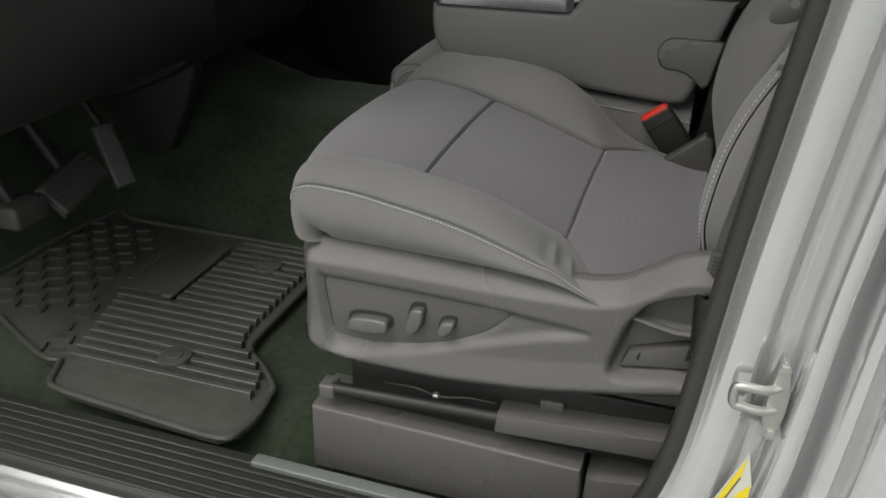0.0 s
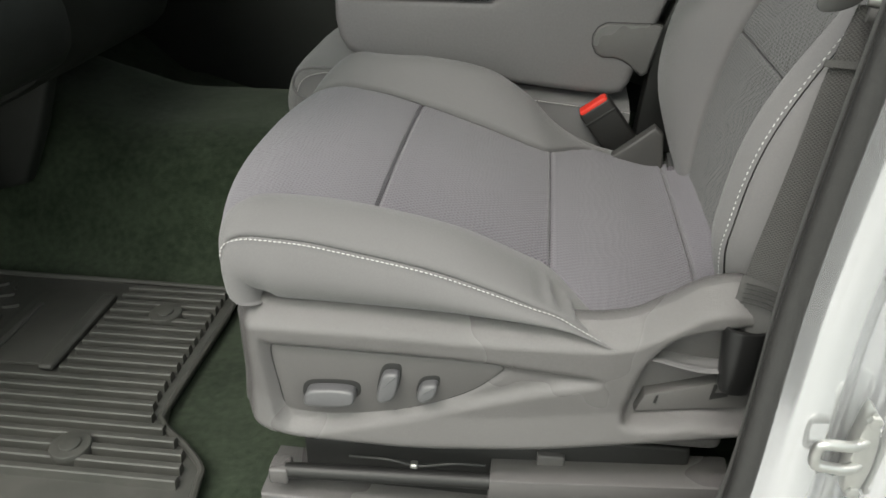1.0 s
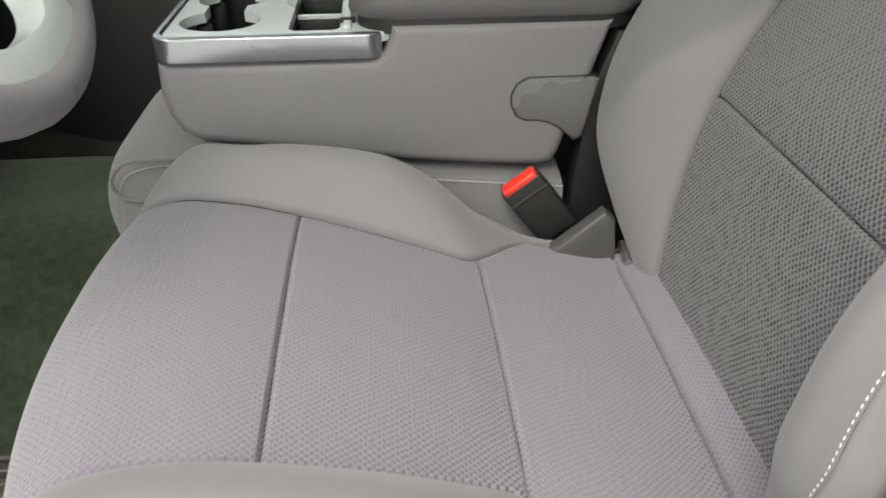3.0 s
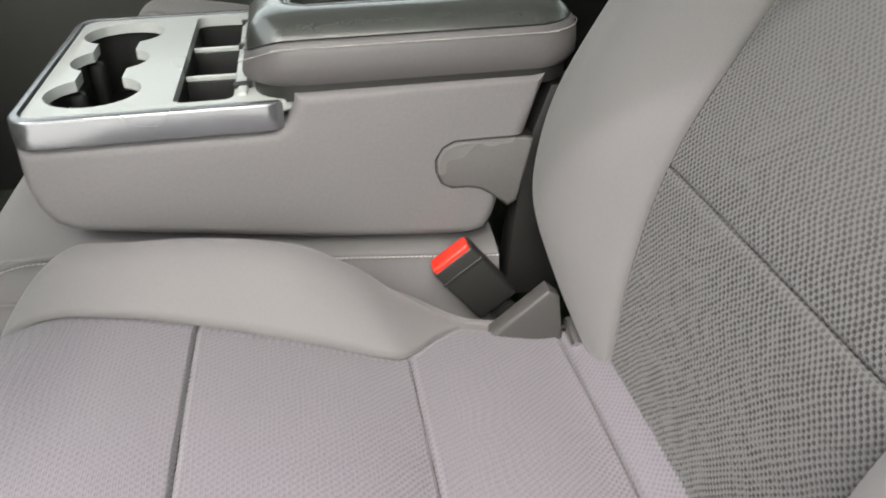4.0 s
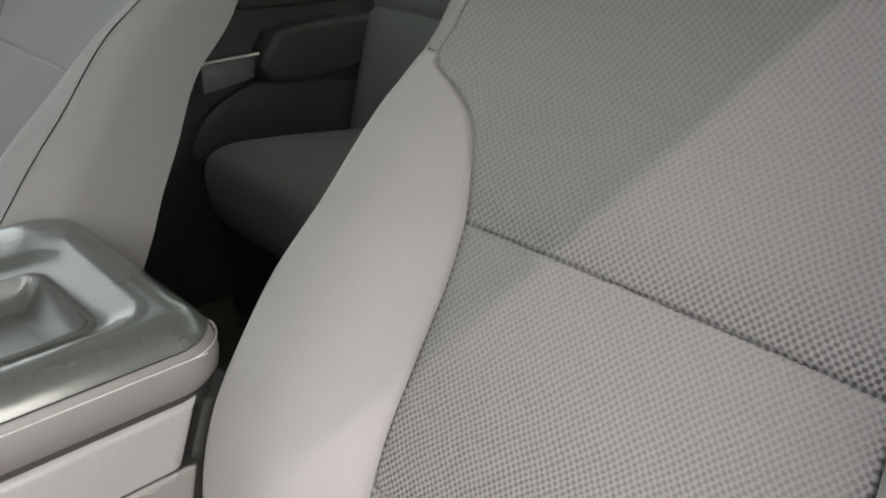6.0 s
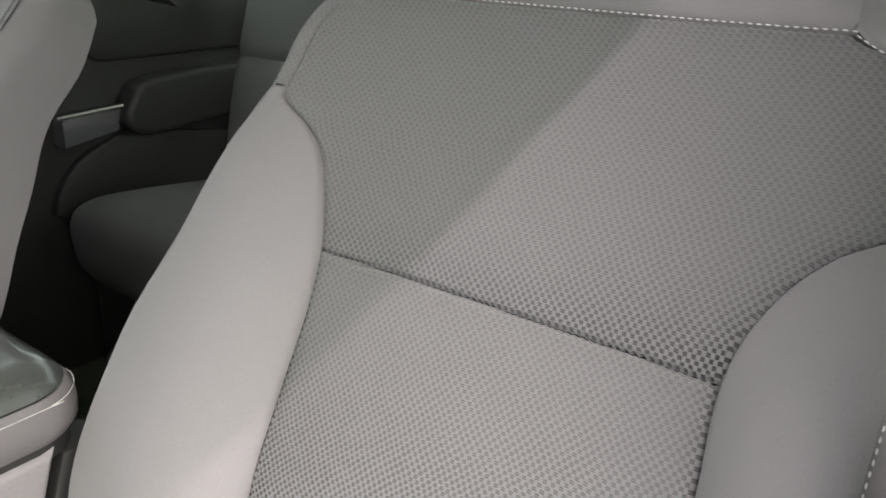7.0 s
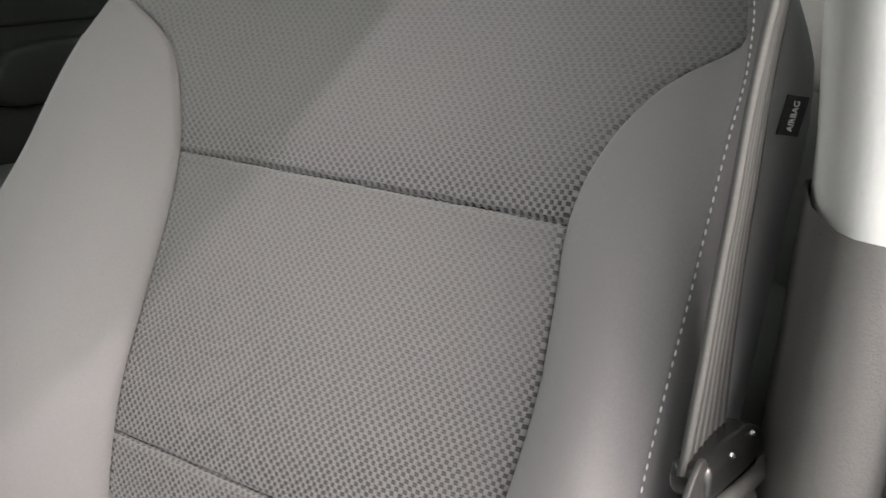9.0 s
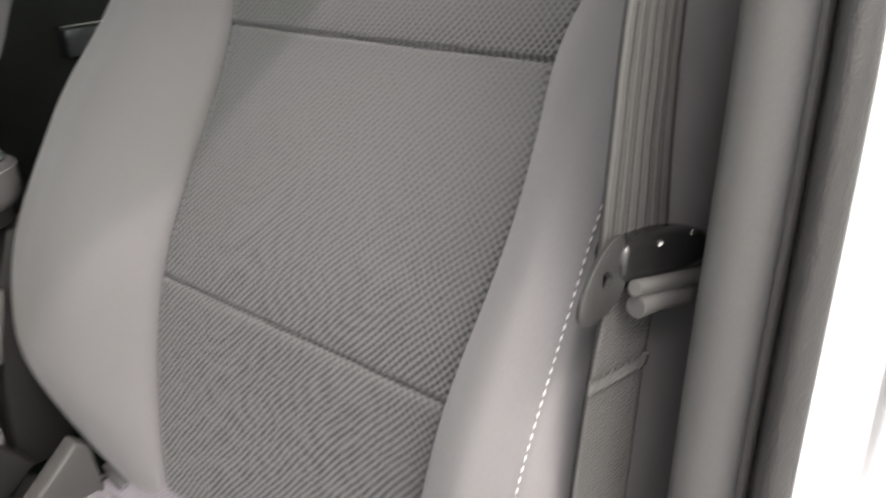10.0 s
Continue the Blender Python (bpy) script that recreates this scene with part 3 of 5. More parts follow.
def front_seat(name, label, side, cx, cy):
    """A cloth bucket seat; side: -1 if its outer side is towards -y."""
    seat = thing(name, label, "car seat", "front seats", at=(cx, cy, 0))

    knit = (*KNIT, 0.0014) if side < 0 else None

    def cushion_fn(u, s):
        return cushion_at(u, s, side)

    cush = part("seat_cushion", rbox(-0.08, 0.31, -0.225, 0.225, 0.19, 0.245, 0.02), M_BLACK, seat, "grey cloth cushion on a black base")
    patch("front_panel", cushion_fn, 0.18, 0.64, -0.6, 0.6, 44, 40, M_INSERT_LIT, cush, "ribbed grey cloth panel", groove=(0, 1, 1, 1), knit=knit, gape_shade_at=gape_shade_front)
    patch("middle_panel", cushion_fn, 0.64, 0.88, -0.6, 0.6, 30, 40, M_INSERT_LIT, cush, "ribbed grey cloth panel", puff=0.003, deep=0.0045, wide=0.0018, knit=knit, gape_shade_at=gape_shade_seat)
    patch("rear_panel", cushion_fn, 0.88, 1.155, -0.6, 0.6, 30, 44, M_INSERT_LIT, cush, "ribbed grey cloth panel", groove=(1, 0.85, 1, 1), deep=0.0045, wide=0.0018, knit=knit, gape_shade_at=gape_shade_rear)
    patch("rear_roll", cushion_fn, 1.155, 1.3, -0.6, 0.6, 16, 30, M_INSERT_LIT, cush, "ribbed grey cloth roll", groove=(1.3, 0, 1, 1), puff=0.004, knit=knit, gape_shade_at=gape_shade_rear)
    for g, word in ((side, "outer_bolster"), (-side, "inner_bolster")):
        lo, hi = sorted((0.6 * g, 1.0 * g))
        patch(word, cushion_fn, 0.18, 0.958, lo, hi, 170 if g == side else 70, 24, M_BOLSTER, cush, "smooth grey cloth bolster", deep=0.004, extra=wrinkle if g == side else None, groove=(0, 1, 1, 1))
        lo, hi = sorted((1.0 * g, 1.4 * g))
        patch("side_facing", cushion_fn, 0.18, 1.17, lo, hi, 60, 12, M_BOLSTER, cush, "smooth grey cloth side", deep=0.003, groove=(0, 0, 1 if g > 0 else 0, 1 if g < 0 else 0))
        lo, hi = sorted((0.6 * g, 1.0 * g))
        patch("rear_edge", cushion_fn, 0.958, 1.2, lo, hi, 12, 8, M_BOLSTER, cush, "smooth grey cloth edge", groove=(0, 0, 0, 0))
    line = [cushion_fn(0.30 + 0.64 * i / 24, side * 1.0) for i in range(25)]
    stitches("stitching", line, 84, M_THREAD, cush, length=0.0030, radius=0.00050, out=(0, side * 0.0035, -0.0005), label="white contrast stitching")

    flap = [Vector(cushion_fn(0.975 + 0.03 * math.sin(math.pi * i / 12), side * (0.985 - 0.33 * i / 12))) for i in range(13)]
    stitches("seam_stitching", flap, 20, M_BLACK, cush, length=0.0034, radius=0.0005, out=(0, 0, 0.0012), label="dark seam stitching")

    def back_fn(v, s):
        x, y, z = back_at(v, s, side)
        return x, y * (1 + (spline(BACK_TOP, v) if side < 0 < s else 0)), z

    def rear(v, s):
        a, b = Vector(back_fn(v, -1.5)), Vector(back_fn(v, 1.5))
        return a.lerp(b, s) + Vector((0.03 * math.sin(math.pi * s), 0, 0))

    back = patch("backrest", rear, 0.25, 0.95, 0, 1, 20, 16, M_BLACK, seat, "reclined grey cloth backrest with a dark rear cover", groove=(0, 0, 0, 0))

    def back_wide(v, s):
        x, y, z = back_fn(v, s)
        y *= 1 + (0.145 - 0.095 * ramp(v, 0.52, 0.73)) * ramp(abs(s), 0.6, 1.0)
        y += math.copysign(0.035 * ramp(v, 0.26, 0.38) * (1 - ramp(v, 0.44, 0.72)) * ramp(abs(s), 0.75, 1.15), s)
        return x, y, z

    patch("upper_panel", back_fn, 0.634, 0.815, -0.6, 0.6, 34, 46, M_INSERT, back, "knitted grey cloth panel", groove=(1, 1, 0.6, 0.6), deep=0.0045, wide=0.0018, knit=knit, gape_shade_at=gape_shade_upper)
    patch("middle_panel", back_fn, 0.455, 0.634, -0.6, 0.6, 30, 40, M_INSERT, back, "knitted grey cloth panel", puff=0.003, groove=(1, 1, 0.6, 0.6), deep=0.0045, wide=0.0018, knit=knit, gape_shade_at=gape_shade_middle)
    patch("lower_panel", back_fn, 0.25, 0.455, -0.6, 0.6, 30, 40, M_INSERT, back, "knitted grey cloth panel", groove=(0, 1, 0.6, 0.6), deep=0.0045, wide=0.0018, knit=knit, gape_shade_at=gape_shade_lower)
    for g, word in ((side, "outer_bolster"), (-side, "inner_bolster")):
        lo, hi = sorted((0.6 * g, 1.0 * g))
        fn = back_fn if g == side else back_wide
        patch(word, fn, 0.25, 0.737, lo, hi, 60, 22, M_BOLSTER, back, "smooth grey cloth bolster", deep=0.004, groove=(0, 0.6, 1 if g > 0 else 0.25, 1 if g < 0 else 0.25))
        patch("corner_edge", fn, 0.737, 0.815, lo, hi, 14, 6, M_INSERT, back, deep=0.005, groove=(0, 0, 1 if g > 0 else 0, 1 if g < 0 else 0))
        lo, hi = sorted((1.0 * g, 1.5 * g))
        patch("side_facing", fn, 0.25, 0.95, lo, hi, 60, 16, M_BOLSTER, back, "smooth grey cloth side", deep=0.003, groove=(0, 0, 1 if g > 0 else 0, 1 if g < 0 else 0))
    patch("top_roll", back_fn, 0.815, 0.95, -1.0, 1.0, 18, 40, M_BOLSTER, back, "smooth grey cloth top edge", groove=(1, 0, 0, 0))

    edge = [back_fn(0.30 + (0.812 - 0.30) * i / 30, side * 1.0) for i in range(31)] + [back_fn(0.8155, side * q) for q in (0.8, 0.5, 0.2, 0.0, -0.3, -0.6)]
    stitches("stitching", edge, 190, M_THREAD, back, length=0.0030, radius=0.00050, out=(-0.0035, side * 0.001, 0), label="white contrast stitching")
    return seat


driver_seat = front_seat("driver_seat", "grey cloth driver's bucket seat with white contrast stitching", -1, 0, 0)
passenger_seat = front_seat("passenger_seat", "grey cloth passenger seat beside the centre console", 1, -0.045, 0.885)

# plastic shield on the seat's outer side
SH = rounded([(-0.104, 0.278), (-0.100, 0.23), (-0.092, 0.18), (-0.072, 0.134), (0.03, 0.131), (0.138, 0.140), (0.241, 0.157), (0.33, 0.178), (0.345, 0.235), (0.335, 0.31), (0.300, 0.334), (0.262, 0.303), (0.215, 0.293), (0.08, 0.291), (-0.014, 0.294), (-0.085, 0.292)], 4)
PAN = rounded([(-0.083, 0.250), (-0.079, 0.21), (-0.073, 0.178), (-0.058, 0.170), (-0.02, 0.178), (0.042, 0.192), (0.094, 0.214), (0.122, 0.236), (0.128, 0.249), (0.084, 0.2515), (-0.018, 0.2535), (-0.07, 0.2535)], 4)
POCKET = rounded([(0.241, 0.200), (0.243, 0.235), (0.256, 0.272), (0.285, 0.297), (0.36, 0.305), (0.37, 0.215), (0.30, 0.208)], 4)
SWOOP = rounded([(-0.090, 0.258), (-0.086, 0.21), (-0.079, 0.172), (-0.058, 0.163), (-0.02, 0.171), (0.042, 0.186), (0.10, 0.205), (0.16, 0.226), (0.215, 0.243), (0.15, 0.2515), (0.084, 0.2565), (-0.018, 0.259), (-0.075, 0.2595)], 4)
SH_LOW = [(-0.105, 0.150), (-0.085, 0.138), (-0.05, 0.133), (0.03, 0.132), (0.138, 0.140), (0.241, 0.157), (0.345, 0.178)]
SH_TOP = [(-0.105, 0.294), (0.0, 0.294), (0.10, 0.2925), (0.20, 0.2935), (0.235, 0.299), (0.265, 0.316), (0.295, 0.335), (0.32, 0.340), (0.345, 0.336)]


def shield_at(u, s):
    """The sculpted face of the seat shield; u along it, s from its lower to its upper edge."""
    x = -0.118 + 0.493 * u
    lo, hi = spline(SH_LOW, x), spline(SH_TOP, x)
    z = lo + (hi - lo) * s
    low, up = z - lo, hi - z
    out = 0.261 - 0.022 * max(0, 1 - up / 0.020) ** 1.2 - 0.030 * (1 - ramp(x, -0.120, -0.094)) ** 1.5
    out += 0.007 * min(max((0.058 - low) / 0.030, 0), 1) if low > 0.028 else 0.007 - 0.034 * ((0.028 - low) / 0.028) ** 1.3
    out -= 0.0065 * ramp(inside_by((x, z), SWOOP), -0.003, 0.007)
    out -= 0.0035 * ramp(inside_by((x, z), PAN), -0.002, 0.002)
    out -= 0.024 * ramp(inside_by((x, z), POCKET), -0.003, 0.006)
    return x, -out, z


shield = part("side_shield", rbox(-0.09, 0.335, -0.232, -0.20, 0.15, 0.275, 0.01), M_SHIELD, driver_seat, "grained grey plastic seat shield")
patch("shield_face", shield_at, 0, 1, 0, 1, 150, 60, M_SHIELD, shield, "sculpted shield face", groove=(0, 0, 0, 0))
patch("shield_top", lambda u, s: (shield_at(u, 1.0)[0], shield_at(u, 1.0)[1] + 0.016 * s, shield_at(u, 1.0)[2] + 0.002 * math.sin(3.1 * s)), 0, 1, 0, 1, 60, 8, M_SHIELD, shield, groove=(0, 0, 0, 0))
patch("shield_bottom", lambda u, s: (shield_at(u, 0)[0], shield_at(u, 0)[1] + 0.05 * (1 - s), shield_at(u, 0)[2]), 0, 1, 0, 1, 60, 4, M_SHIELD, shield, groove=(0, 0, 0, 0))
part("panel_gap", prism(PAN, -0.2531, -0.247, "y"), M_BLACK, shield, "dark gap round the panel")
panel = part("switch_panel", prism([(x * 0.985 + 0.0003, z * 0.985 + 0.0033) for x, z in PAN], -0.2537, -0.2475, "y", 0.0008), M_PANEL, shield, "recessed switch panel")


def seat_switch(outline, deep):
    mx, mz = (sum(c) / len(outline[1]) for c in zip(*outline[1]))
    part("switch_well", prism([(mx + (x - mx) * 1.10, mz + (z - mz) * 1.18 + 0.0018) for x, z in outline[1]], -0.2543, -0.2495, "y", 0.0004), M_BLACK, shield)
    cap = prism([(mx + (x - mx) * 0.94, mz + (z - mz) * 0.92) for x, z in outline[1]], -0.2545 - deep, -0.251, "y", 0.0030, 3)
    for v in cap.verts:
        if v.co.y < -0.2545 - 0.5 * deep:
            v.co.y += 0.30 * max(0.0, v.co.z - mz + 0.002)
    part("seat_switch", cap, M_SWITCH, shield, "satin grey seat switch")


seat_switch((rounded([(-0.056, 0.205), (-0.046, 0.218), (-0.010, 0.220), (0.000, 0.211), (-0.008, 0.196), (-0.050, 0.193)], 4), rounded([(-0.053, 0.205), (-0.045, 0.214), (-0.010, 0.216), (-0.003, 0.209), (-0.010, 0.199), (-0.048, 0.196)], 4)), 0.014)
seat_switch((rounded([(0.012, 0.208), (0.018, 0.241), (0.032, 0.246), (0.041, 0.242), (0.036, 0.212), (0.022, 0.201)], 4), rounded([(0.0155, 0.210), (0.021, 0.234), (0.032, 0.238), (0.037, 0.234), (0.033, 0.213), (0.022, 0.205)], 4)), 0.013)
seat_switch((rounded([(0.049, 0.213), (0.056, 0.236), (0.070, 0.239), (0.076, 0.235), (0.071, 0.215), (0.058, 0.205)], 4), rounded([(0.052, 0.214), (0.057, 0.226), (0.068, 0.229), (0.072, 0.226), (0.068, 0.215), (0.058, 0.208)], 4)), 0.012)
part("front_apron", rbox(-0.120, -0.02, -0.232, 0.235, 0.128, 0.288, 0.018), M_SHIELD, driver_seat, "grey plastic seat front")
part("pocket_cover", prism([(0.247, 0.207), (0.342, 0.221), (0.344, 0.243), (0.318, 0.247), (0.254, 0.226)], -0.250, -0.236, "y", 0.002), M_PANEL, shield)
part("pocket_slot", prism([(0.262, 0.219), (0.264, 0.227), (0.266, 0.2275), (0.2645, 0.218)], -0.2508, -0.249, "y"), M_BLACK, shield)
part("pocket_slot", prism([(0.309, 0.227), (0.311, 0.243), (0.315, 0.2435), (0.3125, 0.2345), (0.324, 0.236), (0.324, 0.232)], -0.2508, -0.249, "y"), M_BLACK, shield)
part("slide_rail", tube([(-0.084, -0.247, 0.095), (0.122, -0.247, 0.104)], 0.008, 12), M_BLACK, driver_seat, "black steel slide rail")
part("rail_cap", rbox(-0.100, -0.080, -0.256, -0.232, 0.083, 0.102, 0.003), M_SHIELD, driver_seat)
part("rail_cover", prism([(0.119, 0.088), (0.121, 0.113), (0.345, 0.129), (0.345, 0.100)], -0.256, -0.21, "y", 0.003), M_SHIELD, driver_seat, "grey plastic rail cover")
part("rail_frame", rbox(-0.07, 0.31, -0.225, -0.19, 0.06, 0.145, 0.004), M_BLACK, driver_seat)
part("rail_frame", rbox(-0.07, 0.31, 0.19, 0.225, 0.0, 0.145, 0.004), M_BLACK, driver_seat)
part("rail_cable", tube([(-0.02, -0.238, 0.112), (0.02, -0.246, 0.120), (0.05, -0.244, 0.113), (0.085, -0.242, 0.118), (0.115, -0.236, 0.113)], 0.0018, 6, 24), M_BLACK, driver_seat, "thin black cable")
part("cable_clip", rbox(0.042, 0.050, -0.248, -0.240, 0.111, 0.117, 0.002), M_ZINC, driver_seat, "bright metal clip")
part("rail_bracket", rbox(0.165, 0.192, -0.232, -0.2, 0.108, 0.128, 0.002), M_PANEL, driver_seat)
part("riser_cover", prism(rounded([(-0.112, 0.066), (-0.115, -0.03), (0.05, -0.03), (0.222, -0.03), (0.222, 0.030), (0.220, 0.060), (0.05, 0.064)], 1), -0.255, -0.18, "y", 0.004, 3), M_SHIELD, driver_seat, "grey plastic riser cover")
part("riser_end", prism([(0.222, -0.03), (0.226, 0.042), (0.34, 0.058), (0.34, -0.03)], -0.246, -0.18, "y", 0.004), M_SHIELD, driver_seat)
part("hinge_cover", prism([(0.235, 0.262), (0.300, 0.316), (0.311, 0.306), (0.318, 0.240), (0.24, 0.236)], 0.192, 0.212, "y", 0.004, 3), M_PLINTH, driver_seat, "grey plastic backrest hinge cover")
part("hinge_pin", tube([(0.322, 0.17, 0.268), (0.322, 0.20, 0.275)], 0.005, 8), M_CHROME, driver_seat)

# airbag tag sewn into the backrest's outer side
tag = part("airbag_tag", rbox(-0.0075, 0.0075, -0.0007, 0.0007, -0.0125, 0.0125, 0.0003, 1), M_TAG, driver_seat, "black cloth tag with white lettering")
tag.matrix_basis = Matrix.Translation((0.500, -0.2495, 0.704)) @ Euler((0, radians(8), radians(-52))).to_matrix().to_4x4() @ Matrix.Scale(0.80, 4)
text_on("AIRBAG", 0.0056, Matrix.Translation((0.0, -0.0011, 0.0)) @ Euler((radians(90), radians(-90), 0)).to_matrix().to_4x4(), M_WHITE, tag, label="white lettering AIRBAG")

# seat belt: webbing, tongue, anchor
belt = thing("seat_belt", "dark grey seat belt hanging beside the driver's seat", "seat belt")


def webbing(name, pts, width, n, parent, label="", material=M_BELT):
    """A flat strap; pts: (x, y, z, turn), the turn in degrees about z of its flat side."""
    ctr = curve_points([p[:3] for p in pts], n)
    verts, uvs, run = [], [], 0.0
    for i, c in enumerate(ctr):
        f = i / (n - 1) * (len(pts) - 1)
        k = min(int(f), len(pts) - 2)
        a = radians(pts[k][3] + (pts[k + 1][3] - pts[k][3]) * (f - k))
        if i:
            run += (c - ctr[i - 1]).length
        d = Vector((math.cos(a), math.sin(a), 0))
        nrm = d.cross((ctr[min(i + 1, n - 1)] - ctr[max(i - 1, 0)]).normalized())
        for j in range(17):
            q = j / 16 - 0.5
            ridge = 0.0011 * math.cos(j * math.pi)
            verts.append(c + d * q * width + nrm * (0.0012 + ridge))
            uvs.append((run, q * width))
        for j in range(17):
            verts.append(c + d * (0.5 - j / 16) * width - nrm * (0.0008 + 0.0004 * math.cos(j * math.pi)))
            uvs.append((run, (0.5 - j / 16) * width))
    faces = [(i * 34 + j, i * 34 + (j + 1) % 34, (i + 1) * 34 + (j + 1) % 34, (i + 1) * 34 + j) for i in range(n - 1) for j in range(34)]
    return link_mesh(name, verts, faces, material, parent, label, uvs)


webbing("upper_webbing", [(0.47, -0.300, 1.16, 4), (0.425, -0.272, 0.95, 4), (0.392, -0.2525, 0.78, 3), (0.380, -0.2505, 0.69, 0), (0.376, -0.2505, 0.63, -3), (0.376, -0.2505, 0.580, -8)], 0.047, 70, belt, "ribbed dark grey webbing")
webbing("lower_webbing", [(0.372, -0.2535, 0.566, -8), (0.362, -0.2535, 0.52, -10), (0.352, -0.2545, 0.455, -14), (0.343, -0.2565, 0.405, -22), (0.335, -0.258, 0.36, -36), (0.328, -0.257, 0.29, -36)], 0.037, 70, belt, "ribbed grey webbing", M_STRAP)
webbing("sewn_band", [(0.3595, -0.2562, 0.529, -10), (0.3588, -0.2562, 0.5265, -10), (0.3580, -0.2562, 0.524, -10)], 0.039, 8, belt, "sewn webbing end", M_WEBEND)
webbing("webbing_end", [(0.3318, -0.2602, 0.353, -36), (0.3305, -0.2602, 0.338, -36), (0.3288, -0.2598, 0.322, -36), (0.3270, -0.2590, 0.306, -36)], 0.038, 20, belt, "sewn webbing end", M_WEBEND)
for k in range(5):
    z, w = 0.333 + 0.0042 * k, 0.0150 - 0.0008 * (k % 2)
    x, y = 0.3302 + 0.07 * (z - 0.338), -0.2618
    stitches("bar_tack", [(x - 0.81 * w, y + 0.59 * w, z - 0.0015), (x, y, z + 0.0008), (x + 0.81 * w, y - 0.59 * w, z)], 9, M_BUCKLE, belt, length=0.0036, radius=0.0007, out=(-0.001, -0.0018, 0), label="black bar tack")
sleeve = cut(prism(round_rect(0.307, 0.344, -0.272, -0.242, 0.0145), 0.246, 0.311, "z", 0.003), [prism(round_rect(0.3100, 0.3410, -0.2690, -0.2450, 0.0115), 0.258, 0.36, "z")])
for v in sleeve.verts:
    k = 1 - 0.22 * (1 - ramp(v.co.z, 0.246, 0.300))
    v.co.x, v.co.y = 0.3255 + (v.co.x - 0.3255) * k, -0.257 + (v.co.y + 0.257) * k
part("anchor_sleeve", sleeve, M_SLEEVE, belt, "glossy black plastic anchor sleeve")
TONGUE = Matrix.Translation((0.373, -0.253, 0.579)) @ Euler((radians(-8), radians(3), radians(-10))).to_matrix().to_4x4()
tongue = part("belt_tongue", prism(rounded([(-0.020, -0.006), (-0.020, 0.006), (-0.012, 0.0095), (0.010, 0.0095), (0.032, 0.006), (0.041, 0.001), (0.042, -0.008), (0.030, -0.012), (0.0, -0.010)], 4), -0.010, 0.008, "y", 0.004, 3), M_SLEEVE, belt, "black plastic tongue head")
tongue.matrix_basis = TONGUE
part("tongue_grip", tube([(-0.016, -0.011, -0.010), (0.008, -0.012, -0.0125), (0.028, -0.012, -0.015), (0.043, -0.011, -0.0165)], 0.0036, 10, 16), M_ZINC, tongue, "grey metal edge")
part("strap_fold", tube([(-0.014, -0.010, -0.019), (0.004, -0.010, -0.0195), (0.020, -0.010, -0.022)], 0.0050, 12, 10), M_STRAP, tongue, "rolled webbing edge")
part("tongue_plate", cut(prism(rounded([(-0.018, 0.012), (-0.030, 0.008), (-0.041, -0.004), (-0.046, -0.016), (-0.040, -0.021), (-0.026, -0.017), (-0.017, -0.008)], 4), -0.0075, -0.0045, "y", 0.001), [prism([(-0.029 + 0.0036 * math.cos(math.pi * k / 8), -0.004 + 0.0036 * math.sin(math.pi * k / 8)) for k in range(16)], -0.02, 0.02, "y")]), M_STEEL, tongue, "steel plate with a hole")
for x in (0.002, 0.026):
    part("tongue_rivet", tube([(x, -0.0085, 0.004), (x + 0.0014, -0.0105, 0.0055)], 0.0013, 6), M_CHROME, tongue)

# buckle beside the console
buckle = thing("belt_buckle", "black belt buckle with a red release button", "belt buckle")
bk = part("buckle_body", rbox(-0.0235, 0.0235, -0.011, 0.011, -0.080, 0.0, 0.004), M_BUCKLE, buckle)
bk.matrix_basis = Matrix.Translation((0.222, 0.264, 0.320)) @ Euler((radians(4), radians(-37), 0)).to_matrix().to_4x4()
rb = part("release_button", rbox(-0.021, 0.021, -0.010, 0.008, -0.012, 0.004, 0.003), M_RED, bk, "red release button")
part("buckle_ridge", rbox(-0.0238, 0.0238, -0.0118, -0.009, -0.020, -0.016, 0.0008), M_BUCKLE, bk)
part("stalk", rbox(-0.012, 0.012, -0.005, 0.005, -0.13, -0.078, 0.003), M_BLACK, bk)
part("stalk_cap", tube([(0.205, 0.232, 0.262), (0.222, 0.245, 0.245)], 0.014, 12), M_PLINTH, buckle)

# ---- centre console: the folded middle backrest ----
CY0, CY1 = 0.287, 0.603
console = thing("centre_console", "grey fold-down centre console with cup holders and padded lid", "console")
SIDE = [(-0.143, 0.452), (-0.144, 0.42), (-0.139, 0.395), (-0.128, 0.377), (-0.108, 0.367), (-0.06, 0.360), (0.0, 0.352), (0.06, 0.343), (0.12, 0.335), (0.20, 0.328), (0.245, 0.325), (0.262, 0.329), (0.270, 0.342), (0.277, 0.365), (0.30, 0.43), (0.318, 0.484), (0.092, 0.484), (0.090, 0.470), (0.084, 0.458), (0.074, 0.4515), (0.0, 0.4515), (-0.10, 0.452)]
body = part("console_body", cut(prism(SIDE, CY0, CY1, "y", 0.012, 4), [prism(round_rect(-0.129, 0.046, 0.300, 0.590, 0.006), 0.392, 0.60, "z")]), M_VINYL, console, "grey vinyl console side")
part("front_trim", cut(prism(round_rect(-0.146, 0.087, CY0 - 0.003, CY1 + 0.003, 0.022), 0.4505, 0.478, "z", 0.003, 3), [prism(round_rect(-0.139, 0.30, CY0 + 0.005, CY1 - 0.005, 0.018), 0.40, 0.60, "z")]), M_SILVERTRIM, console, "satin silver trim band")
cups = []
